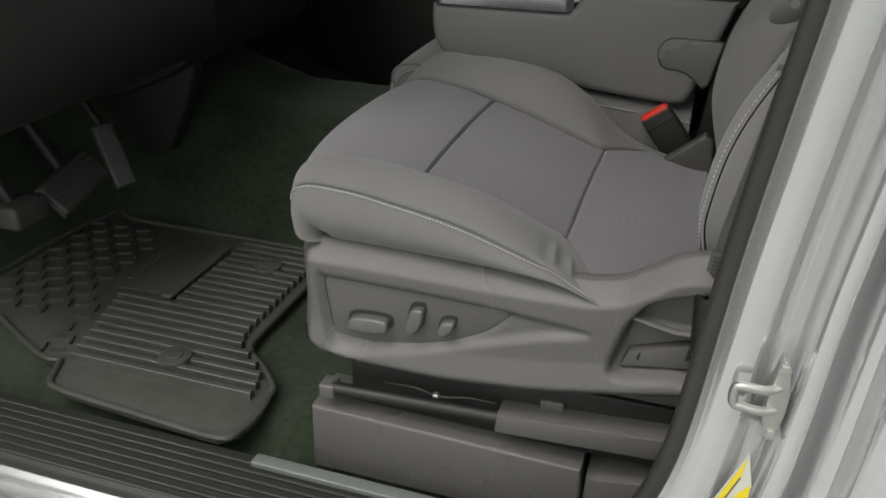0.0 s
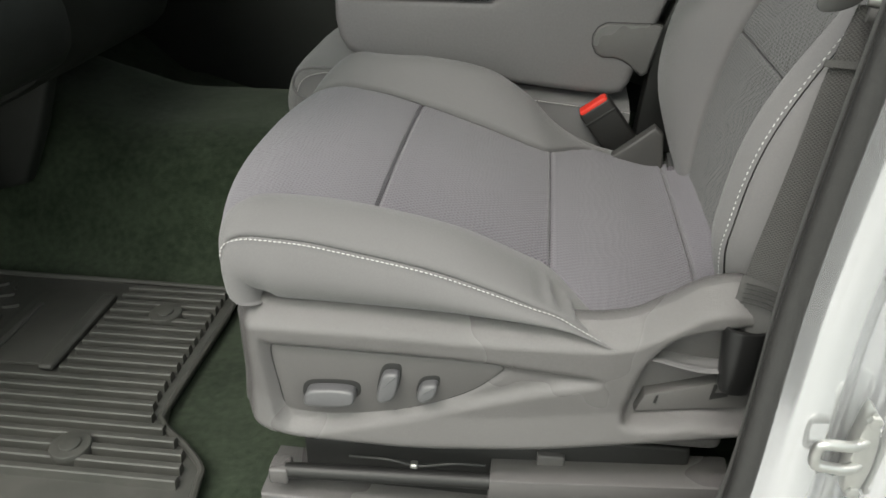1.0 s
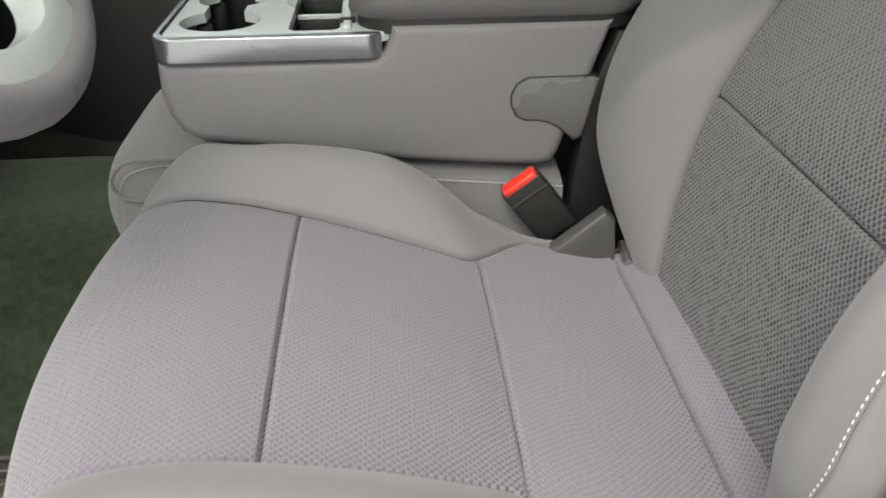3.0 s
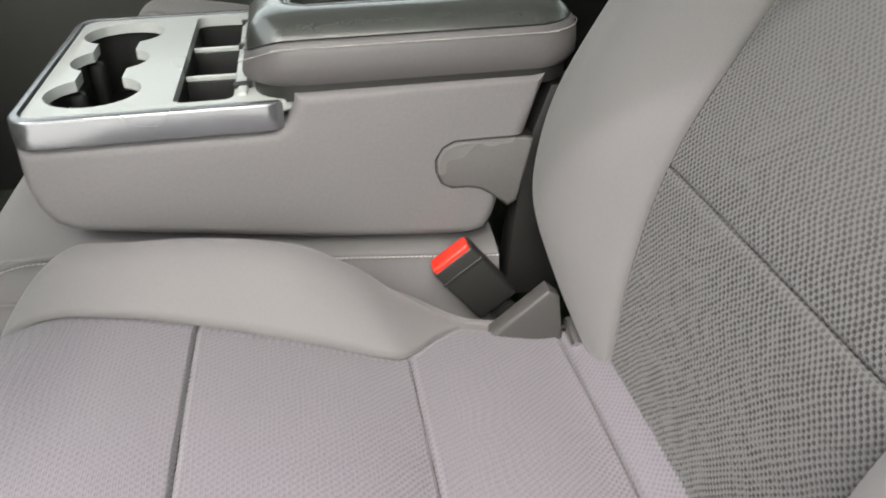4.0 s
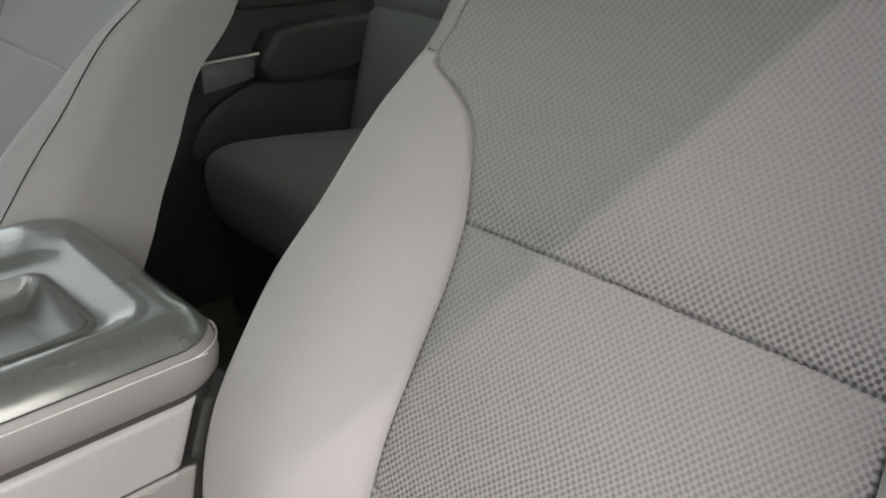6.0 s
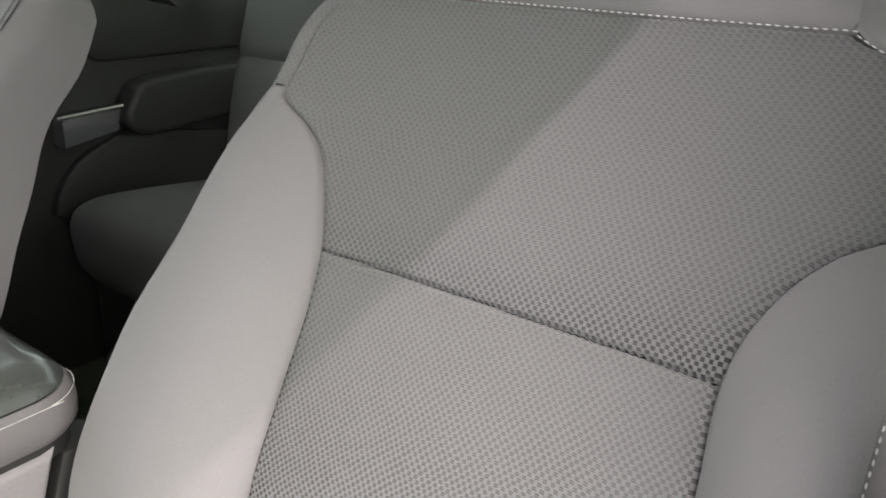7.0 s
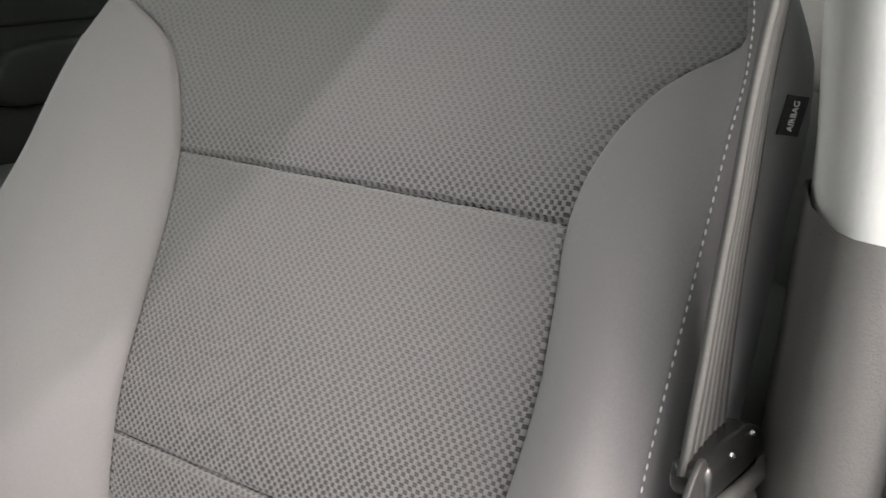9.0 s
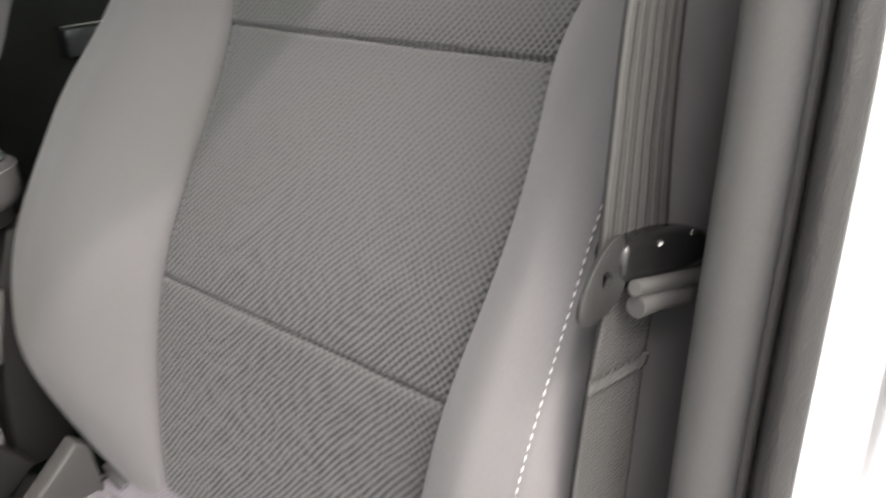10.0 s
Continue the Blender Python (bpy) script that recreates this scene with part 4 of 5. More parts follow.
for cy_, r_ in ((0.352, 0.040), (0.445, 0.036), (0.538, 0.040)):
    cups.append(prism([(-0.086 + r_ * 1.05 * math.cos(2 * math.pi * k / 32), cy_ + r_ * math.sin(2 * math.pi * k / 32)) for k in range(32)], 0.40, 0.60, "z"))
cups.append(prism([(-0.108, 0.36), (-0.066, 0.36), (-0.066, 0.53), (-0.108, 0.53)], 0.395, 0.60, "z"))
plate = cut(prism(round_rect(-0.137, 0.094, CY0 + 0.006, CY1 - 0.006, 0.018)  , 0.466, 0.4765, "z", 0.002), cups + [prism(round_rect(-0.012, 0.040, 0.306, 0.584, 0.010), 0.397, 0.60, "z")])
top = part("cup_holder_tray", plate, M_TRAY, console, "pale grey tray with three joined cup holders")
liner = part("holder_liner", cut(prism(round_rect(-0.1285, 0.0455, 0.3005, 0.5895, 0.005), 0.3925, 0.4655, "z"), [prism(round_rect(-0.126, -0.030, 0.304, 0.586, 0.02), 0.396, 0.60, "z"), prism(round_rect(-0.013, 0.041, 0.305, 0.585, 0.010), 0.396, 0.60, "z")]), M_BLACK, top, "black cup holder liner")
for cy_ in (0.3985, 0.4915):
    for x in (-0.122, -0.050):
        part("cup_finger", rbox(x, x + 0.018, cy_ - 0.007, cy_ + 0.007, 0.398, 0.462, 0.006), M_BLACK, top, "black cup divider")
for y in (0.400, 0.492):
    part("bin_divider", rbox(-0.0105, 0.0385, y - 0.0014, y + 0.0014, 0.398, 0.4625, 0.0008), M_BLACK, top, "thin black divider")
    part("divider_edge", rbox(-0.0105, 0.0405, y - 0.0018, y + 0.0018, 0.463, 0.4685, 0.001), M_TRAY, top, "pale divider edge")
part("tray_edge", rbox(0.043, 0.052, 0.312, 0.580, 0.470, 0.4795, 0.002), M_TRAY, top, "raised tray lip")
for y in (0.335, 0.455, 0.545):
    part("tray_clip", rbox(0.039, 0.056, y - 0.004, y + 0.004, 0.470, 0.481, 0.001), M_BLACK, top)


# padded lid
def ring_loft(rings, cap_first=True, cap_last=True):
    """A skin over rings of (z, x0, x1, y0, y1, r)."""
    bm = bmesh.new()
    prev = None
    for z, x0, x1, y0, y1, r in rings:
        ring = [bm.verts.new((x, y, z)) for x, y in round_rect(x0, x1, y0, y1, r, 8)]
        if prev:
            for k in range(len(ring)):
                bm.faces.new((prev[k], prev[(k + 1) % len(ring)], ring[(k + 1) % len(ring)], ring[k]))
        elif cap_first:
            bm.faces.new(ring[::-1])
        prev = ring
    if cap_last:
        bm.faces.new(prev)
    return bm


def lid_ring(g, z):
    return z, 0.052 - g, 0.352 + g, CY0 + 0.002 - g, CY1 - 0.002 + g, max(0.045 + g * 0.6, 0.012)


def seam_drop(x):
    """How far the lid's seam bends down towards its front, in a quarter round."""
    t = min(max((x - 0.047) / 0.050, 0), 1)
    return 0.88 * (1 - math.sqrt(max(1 - (1 - t) ** 2, 0)))


def wrapped(bm, below):
    """Lowers the seam at the lid's front, where the top skin wraps down."""
    for v in bm.verts:
        k = seam_drop(v.co.x)
        if v.co.z < below:
            v.co.z = 0.4862 + (v.co.z - 0.4862) * (1 - k)
            if below > 0.528:
                v.co.x -= 0.0065 * k * (1 - ramp(v.co.x, 0.05, 0.07))
                v.co.y -= 0.006 * k * (v.co.y < CY0 + 0.02)
    return bm


lid = part("console_lid", wrapped(ring_loft([lid_ring(g, z) for g, z in ((-0.012, 0.4862), (-0.003, 0.4885), (0.002, 0.496), (0.003, 0.506), (0.002, 0.516), (-0.0005, 0.5245), (-0.003, 0.5268), (-0.006, 0.5255))], True, False), 0.5275), M_LIDSIDE, console, "padded console lid with grey vinyl sides")
part("lid_top", wrapped(ring_loft([lid_ring(g, z) for g, z in ((-0.0055, 0.5250), (-0.0035, 0.5285), (-0.008, 0.5355), (-0.017, 0.5425), (-0.028, 0.5462), (-0.036, 0.547))] + [(0.5468, 0.0885, 0.303, 0.328, 0.508, 0.030), (0.5452, 0.0895, 0.299, 0.333, 0.503, 0.028), (0.5418, 0.0905, 0.291, 0.339, 0.494, 0.025), (0.5402, 0.0915, 0.284, 0.343, 0.487, 0.022), (0.5400, 0.0925, 0.275, 0.346, 0.474, 0.018)], False, False), 0.5290), M_LID, lid, "dark glossy vinyl lid top")
part("lid_tray", ring_loft([(0.5402, 0.0925, 0.275, 0.346, 0.474, 0.018), (0.5425, 0.0940, 0.272, 0.348, 0.471, 0.016), (0.5425, 0.0965, 0.268, 0.351, 0.467, 0.014), (0.538, 0.0985, 0.266, 0.353, 0.465, 0.012), (0.5195, 0.106, 0.248, 0.359, 0.455, 0.010), (0.5180, 0.108, 0.244, 0.361, 0.452, 0.008)], False, True), M_GLOSSTRAY, lid, "sunken glossy lid tray")
lid_line = [(x - 0.004 * (x < 0.06), y - 0.001, 0.4862 + 0.036 * (1 - seam_drop(x))) for x, y in round_rect(0.0505, 0.3535, CY0 + 0.0005, CY1 - 0.0005, 0.045, 8)]
stitches("stitching", lid_line[18:], 145, M_GREYTHREAD, lid, length=0.0032, radius=0.0005, label="grey thread stitching")
# A black slab puts the shade into the gap below the lid.
part("lid_gap_shade", prism(round_rect(0.058, 0.345, CY0 + 0.006, CY1 - 0.006, 0.04), 0.474, 0.489, "z"), M_BLACK, console, "dark gap under the lid")
HINGE = [(0.232, 0.427), (0.221, 0.421), (0.2145, 0.410), (0.2145, 0.398), (0.220, 0.386), (0.230, 0.3805), (0.244, 0.3805), (0.256, 0.3775), (0.268, 0.370), (0.283, 0.357), (0.292, 0.362), (0.306, 0.424), (0.30, 0.427)]
part("hinge_cover", prism(HINGE, CY0 - 0.004, CY0 + 0.03, "y", 0.003, 3), M_SHIELD, console, "grained plastic hinge cover")
# A slightly larger black copy behind the cover paints its shadow outline.
part("hinge_shadow_gap", prism([((x - 0.262) * 1.025 + 0.262, (z - 0.40) * 1.035 + 0.40) for x, z in HINGE], CY0 - 0.0012, CY0 + 0.02, "y"), M_BLACK, console)
part("pivot_bracket", prism([(0.285, 0.24), (0.30, 0.40), (0.325, 0.47), (0.36, 0.47), (0.34, 0.24)], CY0 + 0.012, CY0 + 0.05, "y", 0.004), M_BLACK, console, "black pivot bracket")

# middle seat cushion under the console
MID = [(0, -0.205, 0.20), (0.1, -0.232, 0.24), (0.2, -0.240, 0.285), (0.3, -0.228, 0.325), (0.4, -0.198, 0.350), (0.5, -0.15, 0.357), (0.7, 0.0, 0.342), (1.0, 0.275, 0.315)]


def mid_at(u, s):
    x, z = spline(MID, u)
    a = abs(s)
    front = min(max((0.5 - u) / 0.25, 0), 1)
    x += 0.03 * min(a, 1) ** 5 * front
    if a <= 1:
        return x, (CY0 + CY1) / 2 + s * 0.162, z - 0.012 * a**6
    return x, (CY0 + CY1) / 2 + math.copysign(0.162 + 0.006 * math.sin(math.pi * (a - 1) / 0.5), s), z - 0.012 - (z - 0.20) * (a - 1) / 0.5


middle = thing("middle_cushion", "grey cloth middle seat cushion under the folded console", "seat cushion")
part("cushion_base", rbox(-0.20, 0.28, CY0 + 0.004, CY1 - 0.004, 0.14, 0.27, 0.01), M_BLACK, middle, "black cushion base")
patch("top_panel", mid_at, 0.02, 1.0, -1, 1, 50, 30, M_BOLSTER, middle, "smooth grey cloth", groove=(0, 0, 1, 1), deep=0.004)
for lo, hi in ((1, 1.5), (-1.5, -1)):
    patch("side_panel", mid_at, 0.02, 1.0, lo, hi, 40, 10, M_BOLSTER, middle, "smooth grey cloth side", groove=(0, 0, 0, 0))
stitches("stitching", [Vector(mid_at(0.3 + 0.7 * i / 20, -1.0)) for i in range(21)], 110, M_GREYTHREAD, middle, out=(0, -0.003, 0.001), label="pale stitching")

part("piping", tube([(-0.10, 0.2785, 0.352), (-0.152, 0.2775, 0.354), (-0.188, 0.2775, 0.352), (-0.204, 0.2785, 0.340), (-0.209, 0.2795, 0.325), (-0.203, 0.279, 0.313), (-0.186, 0.278, 0.307), (-0.12, 0.277, 0.303)], 0.0022, 8, 50), M_BOLSTER, middle, "grey cloth piping")

# ---- cabin floor ----
def floor_z(x, y):
    tun = spline([(0.20, 0.0), (0.27, 0.03), (0.33, 0.13), (0.39, 0.19), (0.45, 0.208), (0.65, 0.208), (0.71, 0.18), (0.80, 0.03), (0.88, 0.0)], y)
    tun *= 1.0 if x < -0.2 else max(0.0, 1 - (x + 0.2) / 0.45) * 0.7 + 0.3 * (x < 0.9)
    toe = max(0.0, -0.80 - x) * 0.9
    dip = -0.035 * min(max((-y - 0.20) / 0.06, 0), 1)
    return -0.012 + max(tun, toe) + (0.06 * min(max((-0.55 - x) / 0.2, 0), 1) * min(max((y - 0.3) / 0.1, 0), 1)) + dip


nx, ny = 90, 70
verts, faces = [], []
for i in range(nx + 1):
    x = -1.2 + 2.9 * i / nx
    for j in range(ny + 1):
        y = -0.345 + 1.60 * j / ny
        verts.append((x, y, floor_z(x, y) + 0.0015 * noise.noise((x * 30, y * 30, 0))))
for i in range(nx):
    for j in range(ny):
        faces.append((i * (ny + 1) + j, (i + 1) * (ny + 1) + j, (i + 1) * (ny + 1) + j + 1, i * (ny + 1) + j + 1))
tagged(link_mesh("floor", verts, faces, M_CARPET), "dark carpeted cabin floor with a raised tunnel", "floor", kind="structure")

# rubber mat
floor_mat = thing("floor_mat", "black ribbed rubber floor mat with treaded heel pad", "floor mat")
MATO = [(-0.213, -0.19), (-0.218, -0.168), (-0.25, -0.135), (-0.292, -0.10), (-0.302, -0.06), (-0.300, 0.15), (-0.308, 0.205), (-0.33, 0.218), (-0.72, 0.224), (-0.80, 0.225), (-0.82, -0.10), (-0.72, -0.142), (-0.60, -0.20), (-0.56, -0.213), (-0.54, -0.212), (-0.53, -0.232), (-0.518, -0.256), (-0.49, -0.268), (-0.35, -0.278), (-0.235, -0.284), (-0.214, -0.265), (-0.208, -0.225)]
mat_body = part("mat_sheet", prism(MATO, -0.008, 0.004, "z", 0.003), M_RUBBER, floor_mat)
bm = tube([(x, y, 0.006) for x, y in MATO] + [(MATO[0][0], MATO[0][1], 0.006)], 0.0045, 8, 120, caps=False)
part("raised_rim", bm, M_RUBBER, floor_mat)
ylist = [(-0.204 + 0.0205 * k) for k in range(20)]
for y in ylist:
    x1 = spline([(-0.21, -0.232), (-0.17, -0.240), (-0.135, -0.268), (-0.10, -0.308), (-0.06, -0.318), (0.21, -0.318)], y)
    x0 = -0.52 if y < -0.03 else -0.475 if y < 0.20 else -0.62
    if y < -0.03:
        x0 = -0.53 - 0.45 * (y + 0.2) * 0.6
    bm = prism([(0, 0.003), (0.0004, 0.0055), (0.0016, 0.0150), (0.0030, 0.0165), (0.0100, 0.0165), (0.0116, 0.0150), (0.0128, 0.0055), (0.0132, 0.003)], x0, x1, "x")
    for v in bm.verts:
        v.co.y += y
    part("rib", bm, M_RUBBER, floor_mat, smooth=False)
for bx, by in ((-0.378, -0.163), (-0.386, 0.123)):
    b = part("mat_fastener", prism([(bx + 0.024 * math.cos(2 * math.pi * k / 28), by + 0.024 * math.sin(2 * math.pi * k / 28)) for k in range(28)], 0.0, 0.0205, "z", 0.002), M_RUBBER, floor_mat, "round mat fastener")
    part("fastener_knob", prism([(bx + 0.013 * math.cos(2 * math.pi * k / 20), by + 0.013 * math.sin(2 * math.pi * k / 20)) for k in range(20)], 0.0195, 0.0235, "z", 0.002), M_RUBBER, b)
part("logo_plate", prism(round_rect(-0.615, -0.487, -0.005, 0.185, 0.02), 0.002, 0.008, "z", 0.002), M_RUBBER, floor_mat, "smooth raised plate")
part("plate_bar", rbox(-0.600, -0.588, 0.02, 0.14, 0.007, 0.011, 0.003), M_RUBBER, floor_mat, "plain raised bar")
part("plate_bar", rbox(-0.507, -0.485, -0.02, 0.168, 0.007, 0.017, 0.005), M_RUBBER, floor_mat, "plain raised bar")
for i in range(-4, 7):
    for j in range(14):
        x, y = -0.640 - 0.026 * i, -0.19 + 0.029 * j
        if x < -0.80 or y < -0.13 - (x + 0.72) * -0.5 and x < -0.60 or y > 0.22 or i < 0 and y > -0.03 + 0.012 * i or x > -0.545 + 0.27 * (-0.2 - y):
            continue
        a = radians(20 if (i + j) % 2 else -65)
        c, s_ = math.cos(a), math.sin(a)
        bm = prism([(x + 0.013 * c * u - 0.004 * s_ * w, y + 0.013 * s_ * u + 0.004 * c * w) for u, w in ((-1, 0), (-0.6, 0.7), (0.6, 0.7), (1, 0), (0.6, -0.7), (-0.6, -0.7))], 0.003, 0.0085, "z")
        part("tread_bar", bm, M_RUBBER, floor_mat, smooth=False)


# ---- door opening: B-pillar, seal, sill ----
OPEN = [(0.43, 1.24), (0.395, 1.0), (0.365, 0.76), (0.346, 0.60), (0.326, 0.43), (0.314, 0.32), (0.303, 0.21), (0.282, 0.135), (0.235, 0.070), (0.14, 0.022), (0.02, 0.004), (-0.3, -0.004), (-0.8, -0.004), (-1.15, 0.0)]


LEAN = [(0.0, -0.056), (0.1, -0.055), (0.2, -0.045), (0.3, -0.025), (0.4, -0.008), (0.5, -0.003), (0.68, 0.0), (0.8, 0.014), (1.24, 0.0728)]


@functools.cache
def edge_line():
    """400 points evenly along the opening's edge, with its bends eased."""
    raw = curve_points([(x, 0, z) for x, z in OPEN], 1600)
    run = [0.0]
    for p, q in zip(raw, raw[1:]):
        run.append(run[-1] + (q - p).length)
    xs = np.interp(np.linspace(0, run[-1], 400), run, [p.x for p in raw])
    zs = np.interp(np.linspace(0, run[-1], 400), run, [p.z for p in raw])
    for _ in range(140):
        xs[1:-1] = (xs[:-2] + 2 * xs[1:-1] + xs[2:]) / 4
        zs[1:-1] = (zs[:-2] + 2 * zs[1:-1] + zs[2:]) / 4
    return [Vector((x, 0, z)) for x, z in zip(xs, zs)]


def sweep(name, profile, material, n=120, a=0.0, b=1.0, label="", close=False, z0=None, z1=None):
    """A profile of (outward, y) drawn along the opening's edge from a to b of its length."""
    pts = edge_line()
    k0, k1 = int(a * 399), int(b * 399)
    if z0 is not None:
        k0, k1 = (min(range(400), key=lambda k: abs(pts[k].z - q)) for q in (z0, z1))
    idx = [round(k0 + (k1 - k0) * i / n) for i in range(n + 1)]
    verts, m = [], len(profile)
    for k in idx:
        d = (pts[min(k + 14, 399)] - pts[max(k - 14, 0)]).normalized()
        out = Vector((-d.z, 0, d.x))
        for g, y in profile:
            verts.append(pts[k] + out * g + Vector((0, y + spline(LEAN, pts[k].z), 0)))
    faces = [(i * m + j, i * m + (j + 1) % m, (i + 1) * m + (j + 1) % m, (i + 1) * m + j) for i in range(n) for j in range(m if close else m - 1)]
    ob = link_mesh(name, verts, faces, material)
    ob.data.set_sharp_from_angle(angle=radians(50))
    return ob


flange = [(0.004, -0.324), (0.012, -0.332), (0.018, -0.342), (0.024, -0.348), (0.03, -0.35), (0.0432, -0.351), (0.048, -0.348), (0.0528, -0.341), (0.0624, -0.336), (0.072, -0.335), (0.0753, -0.332), (0.0765, -0.33), (0.0777, -0.334), (0.0792, -0.348), (0.0816, -0.355), (0.0864, -0.359), (0.0936, -0.359), (0.0978, -0.355), (0.1002, -0.342), (0.102, -0.328), (0.105, -0.322), (0.1086, -0.326), (0.111, -0.345), (0.1134, -0.357), (0.1188, -0.362), (0.1248, -0.364), (0.1278, -0.36), (0.1296, -0.364), (0.1332, -0.38), (0.1392, -0.388), (0.16, -0.39), (0.2, -0.393), (0.3, -0.394)]
tagged(sweep("door_frame", flange, M_PAINT), "silver painted door frame and sill", "door frame", kind="structure")
seal = sweep("door_seal", [(0.0085 + 0.0105 * math.cos(2 * math.pi * k / 18), -0.3275 + 0.0075 * math.sin(2 * math.pi * k / 18)) for k in range(18)], M_SEAL, close=True, b=0.80)
tagged(seal, "dark rubber door seal round the opening", "door seal", kind="structure")
lip = sweep("seal_lip", [(0.003, -0.3205), (-0.0005, -0.3195), (-0.0005, -0.3175), (0.004, -0.3165), (0.010, -0.3185)], M_SEAL, b=0.62, close=True)
tagged(lip, "dark rubber seal lip", "door seal", kind="structure")

pillar = thing("b_pillar_trim", "B-pillar trim, dark grained below and pale above", "pillar trim", kind="structure")
LOW = [(0.010, -0.320), (0.006, -0.314), (0.0045, -0.302), (0.008, -0.291), (0.018, -0.2845), (0.06, -0.272), (0.13, -0.262), (0.17, -0.275), (0.17, -0.320)]
low = sweep("lower_trim", LOW, M_PILLAR_LO, 60, close=True, z0=0.690, z1=0.06)
low.parent, low["label"] = pillar, "dark grained lower trim"
upp = sweep("upper_trim", [(g + 0.003, y - 0.003 if y > -0.305 else y) for g, y in LOW], M_PILLAR_UP, 60, close=True, z0=1.24, z1=0.640)
upp.parent, upp["label"] = pillar, "pale upper trim"

# striker and label on the pillar
striker = thing("door_striker", "zinc-plated door striker bolted to the pillar", "door striker")
part("striker_plate", prism(rounded([(0.376, 0.331), (0.383, 0.324), (0.387, 0.300), (0.386, 0.275), (0.380, 0.255), (0.373, 0.262), (0.371, 0.29)], 4), -0.386, -0.370, "y", 0.002), M_ZINC, striker)
part("striker_loop", tube([(0.382, -0.380, 0.3055), (0.369, -0.390, 0.306), (0.352, -0.392, 0.3075), (0.3465, -0.392, 0.3060), (0.3450, -0.392, 0.3015), (0.3450, -0.392, 0.2945), (0.3470, -0.392, 0.2895), (0.353, -0.392, 0.2880), (0.369, -0.390, 0.2855), (0.382, -0.380, 0.284)], 0.0040, 10, 60), M_ZINC, striker, "bent steel loop")
for z in (0.325, 0.262):
    part("striker_bolt", prism([(0.379 + 0.005 * math.cos(radians(60 * k)), z + 0.005 * math.sin(radians(60 * k))) for k in range(6)], -0.389, -0.384, "y", 0.001), M_ZINC, striker)
sticker = thing("warning_label", "yellow warning label stuck to the door pillar", "label")
plate = part("label_sheet", prism([(0.3665, 0.2455), (0.3735, 0.214), (0.366, 0.176), (0.334, 0.152)], -0.3985, -0.3945, "y"), M_PAPER, sticker, "pale printed sheet")
part("label_stripe", prism([(0.3660, 0.243), (0.3632, 0.219), (0.3510, 0.180), (0.336, 0.158), (0.334, 0.153)], -0.3990, -0.3984, "y"), M_YELLOW, plate, "yellow warning stripe")
part("label_field", prism([(0.3630, 0.203), (0.3722, 0.2155), (0.3728, 0.202), (0.3665, 0.184), (0.3590, 0.186)], -0.3990, -0.3984, "y"), M_YELLOW, plate, "yellow printed field")
part("print_bar", prism([(0.3640, 0.222), (0.3626, 0.2215), (0.3500, 0.184), (0.3514, 0.1845)], -0.3994, -0.3989, "y"), M_PANEL, plate)
for k in range(4):
    part("print_bar", prism([(0.3545 - 0.002 * k, 0.190 - 0.006 * k), (0.3610 - 0.001 * k, 0.199 - 0.006 * k), (0.3610 - 0.001 * k, 0.1978 - 0.006 * k), (0.3545 - 0.002 * k, 0.1888 - 0.006 * k)], -0.3990, -0.3984, "y"), M_PANEL, plate)

# sill scuff plate
scuff = thing("sill_trim", "dark ribbed plastic sill trim", "sill trim", kind="structure")
part("scuff_plate", rbox(-1.15, 0.24, -0.392, -0.285, -0.03, -0.004, 0.006), M_DOOR, scuff)
for k in range(7):
    part("scuff_rib", rbox(-1.13, 0.10, -0.385 + 0.013 * k, -0.380 + 0.013 * k, -0.006, 0.0005, 0.0015, 1), M_DOOR, scuff)
part("metal_strip", rbox(-0.172, 0.20, -0.309, -0.291, -0.004, 0.005, 0.002), M_STRIP, scuff, "bright strip beside the seat riser")

# ---- dash, pedals, steering wheel ----
dash = thing("dashboard", "dark plastic dashboard over the footwell", "dashboard", kind="structure")
part("dash_body", prism(rounded([(-1.15, 0.86), (-0.75, 0.87), (-0.62, 0.80), (-0.58, 0.66), (-0.62, 0.54), (-0.72, 0.46), (-0.95, 0.42), (-1.15, 0.45)], 4), -0.34, 1.24, "y", 0.01), M_DASH, dash)
part("knee_panel", prism(rounded([(-0.60, 0.56), (-0.52, 0.46), (-0.53, 0.36), (-0.66, 0.34), (-0.85, 0.5)], 4), -0.33, 0.25, "y", 0.01), M_DASH, dash, "dark knee panel")
part("stack_side", prism([(-0.592, 0.338), (-0.596, 0.31), (-0.625, 0.235), (-0.675, 0.138), (-0.74, 0.12), (-0.88, 0.28), (-0.88, 0.338)], 0.285, 0.32, "y", 0.008, 3), M_DASH, dash, "dark lower side panel")
part("centre_stack", prism(rounded([(-0.56, 0.62), (-0.54, 0.40), (-0.62, 0.30), (-0.85, 0.26), (-0.95, 0.6)], 4), 0.236, 0.66, "y", 0.015), M_DASH, dash, "dark centre stack")
part("glovebox", prism(rounded([(-0.64, 0.62), (-0.62, 0.46), (-0.70, 0.38), (-0.95, 0.36), (-0.95, 0.6)], 4), 0.68, 1.22, "y", 0.015), M_DASH, dash, "dark glovebox")
fire = part("firewall", rbox(-1.22, -1.16, -0.40, 1.28, -0.1, 0.88, 0.01), M_CARPET)
tagged(fire, "dark carpeted firewall", "firewall", kind="structure")



def pedal_frame(a, b, facing):
    """A frame at the middle of a and b: x from a to b, -y towards facing."""
    a, b = Vector(a), Vector(b)
    x = (b - a).normalized()
    y = -(Vector(facing) - x * Vector(facing).dot(x)).normalized()
    return Matrix.LocRotScale((a + b) / 2, Matrix((x, y, x.cross(y))).transposed().to_quaternion(), None)


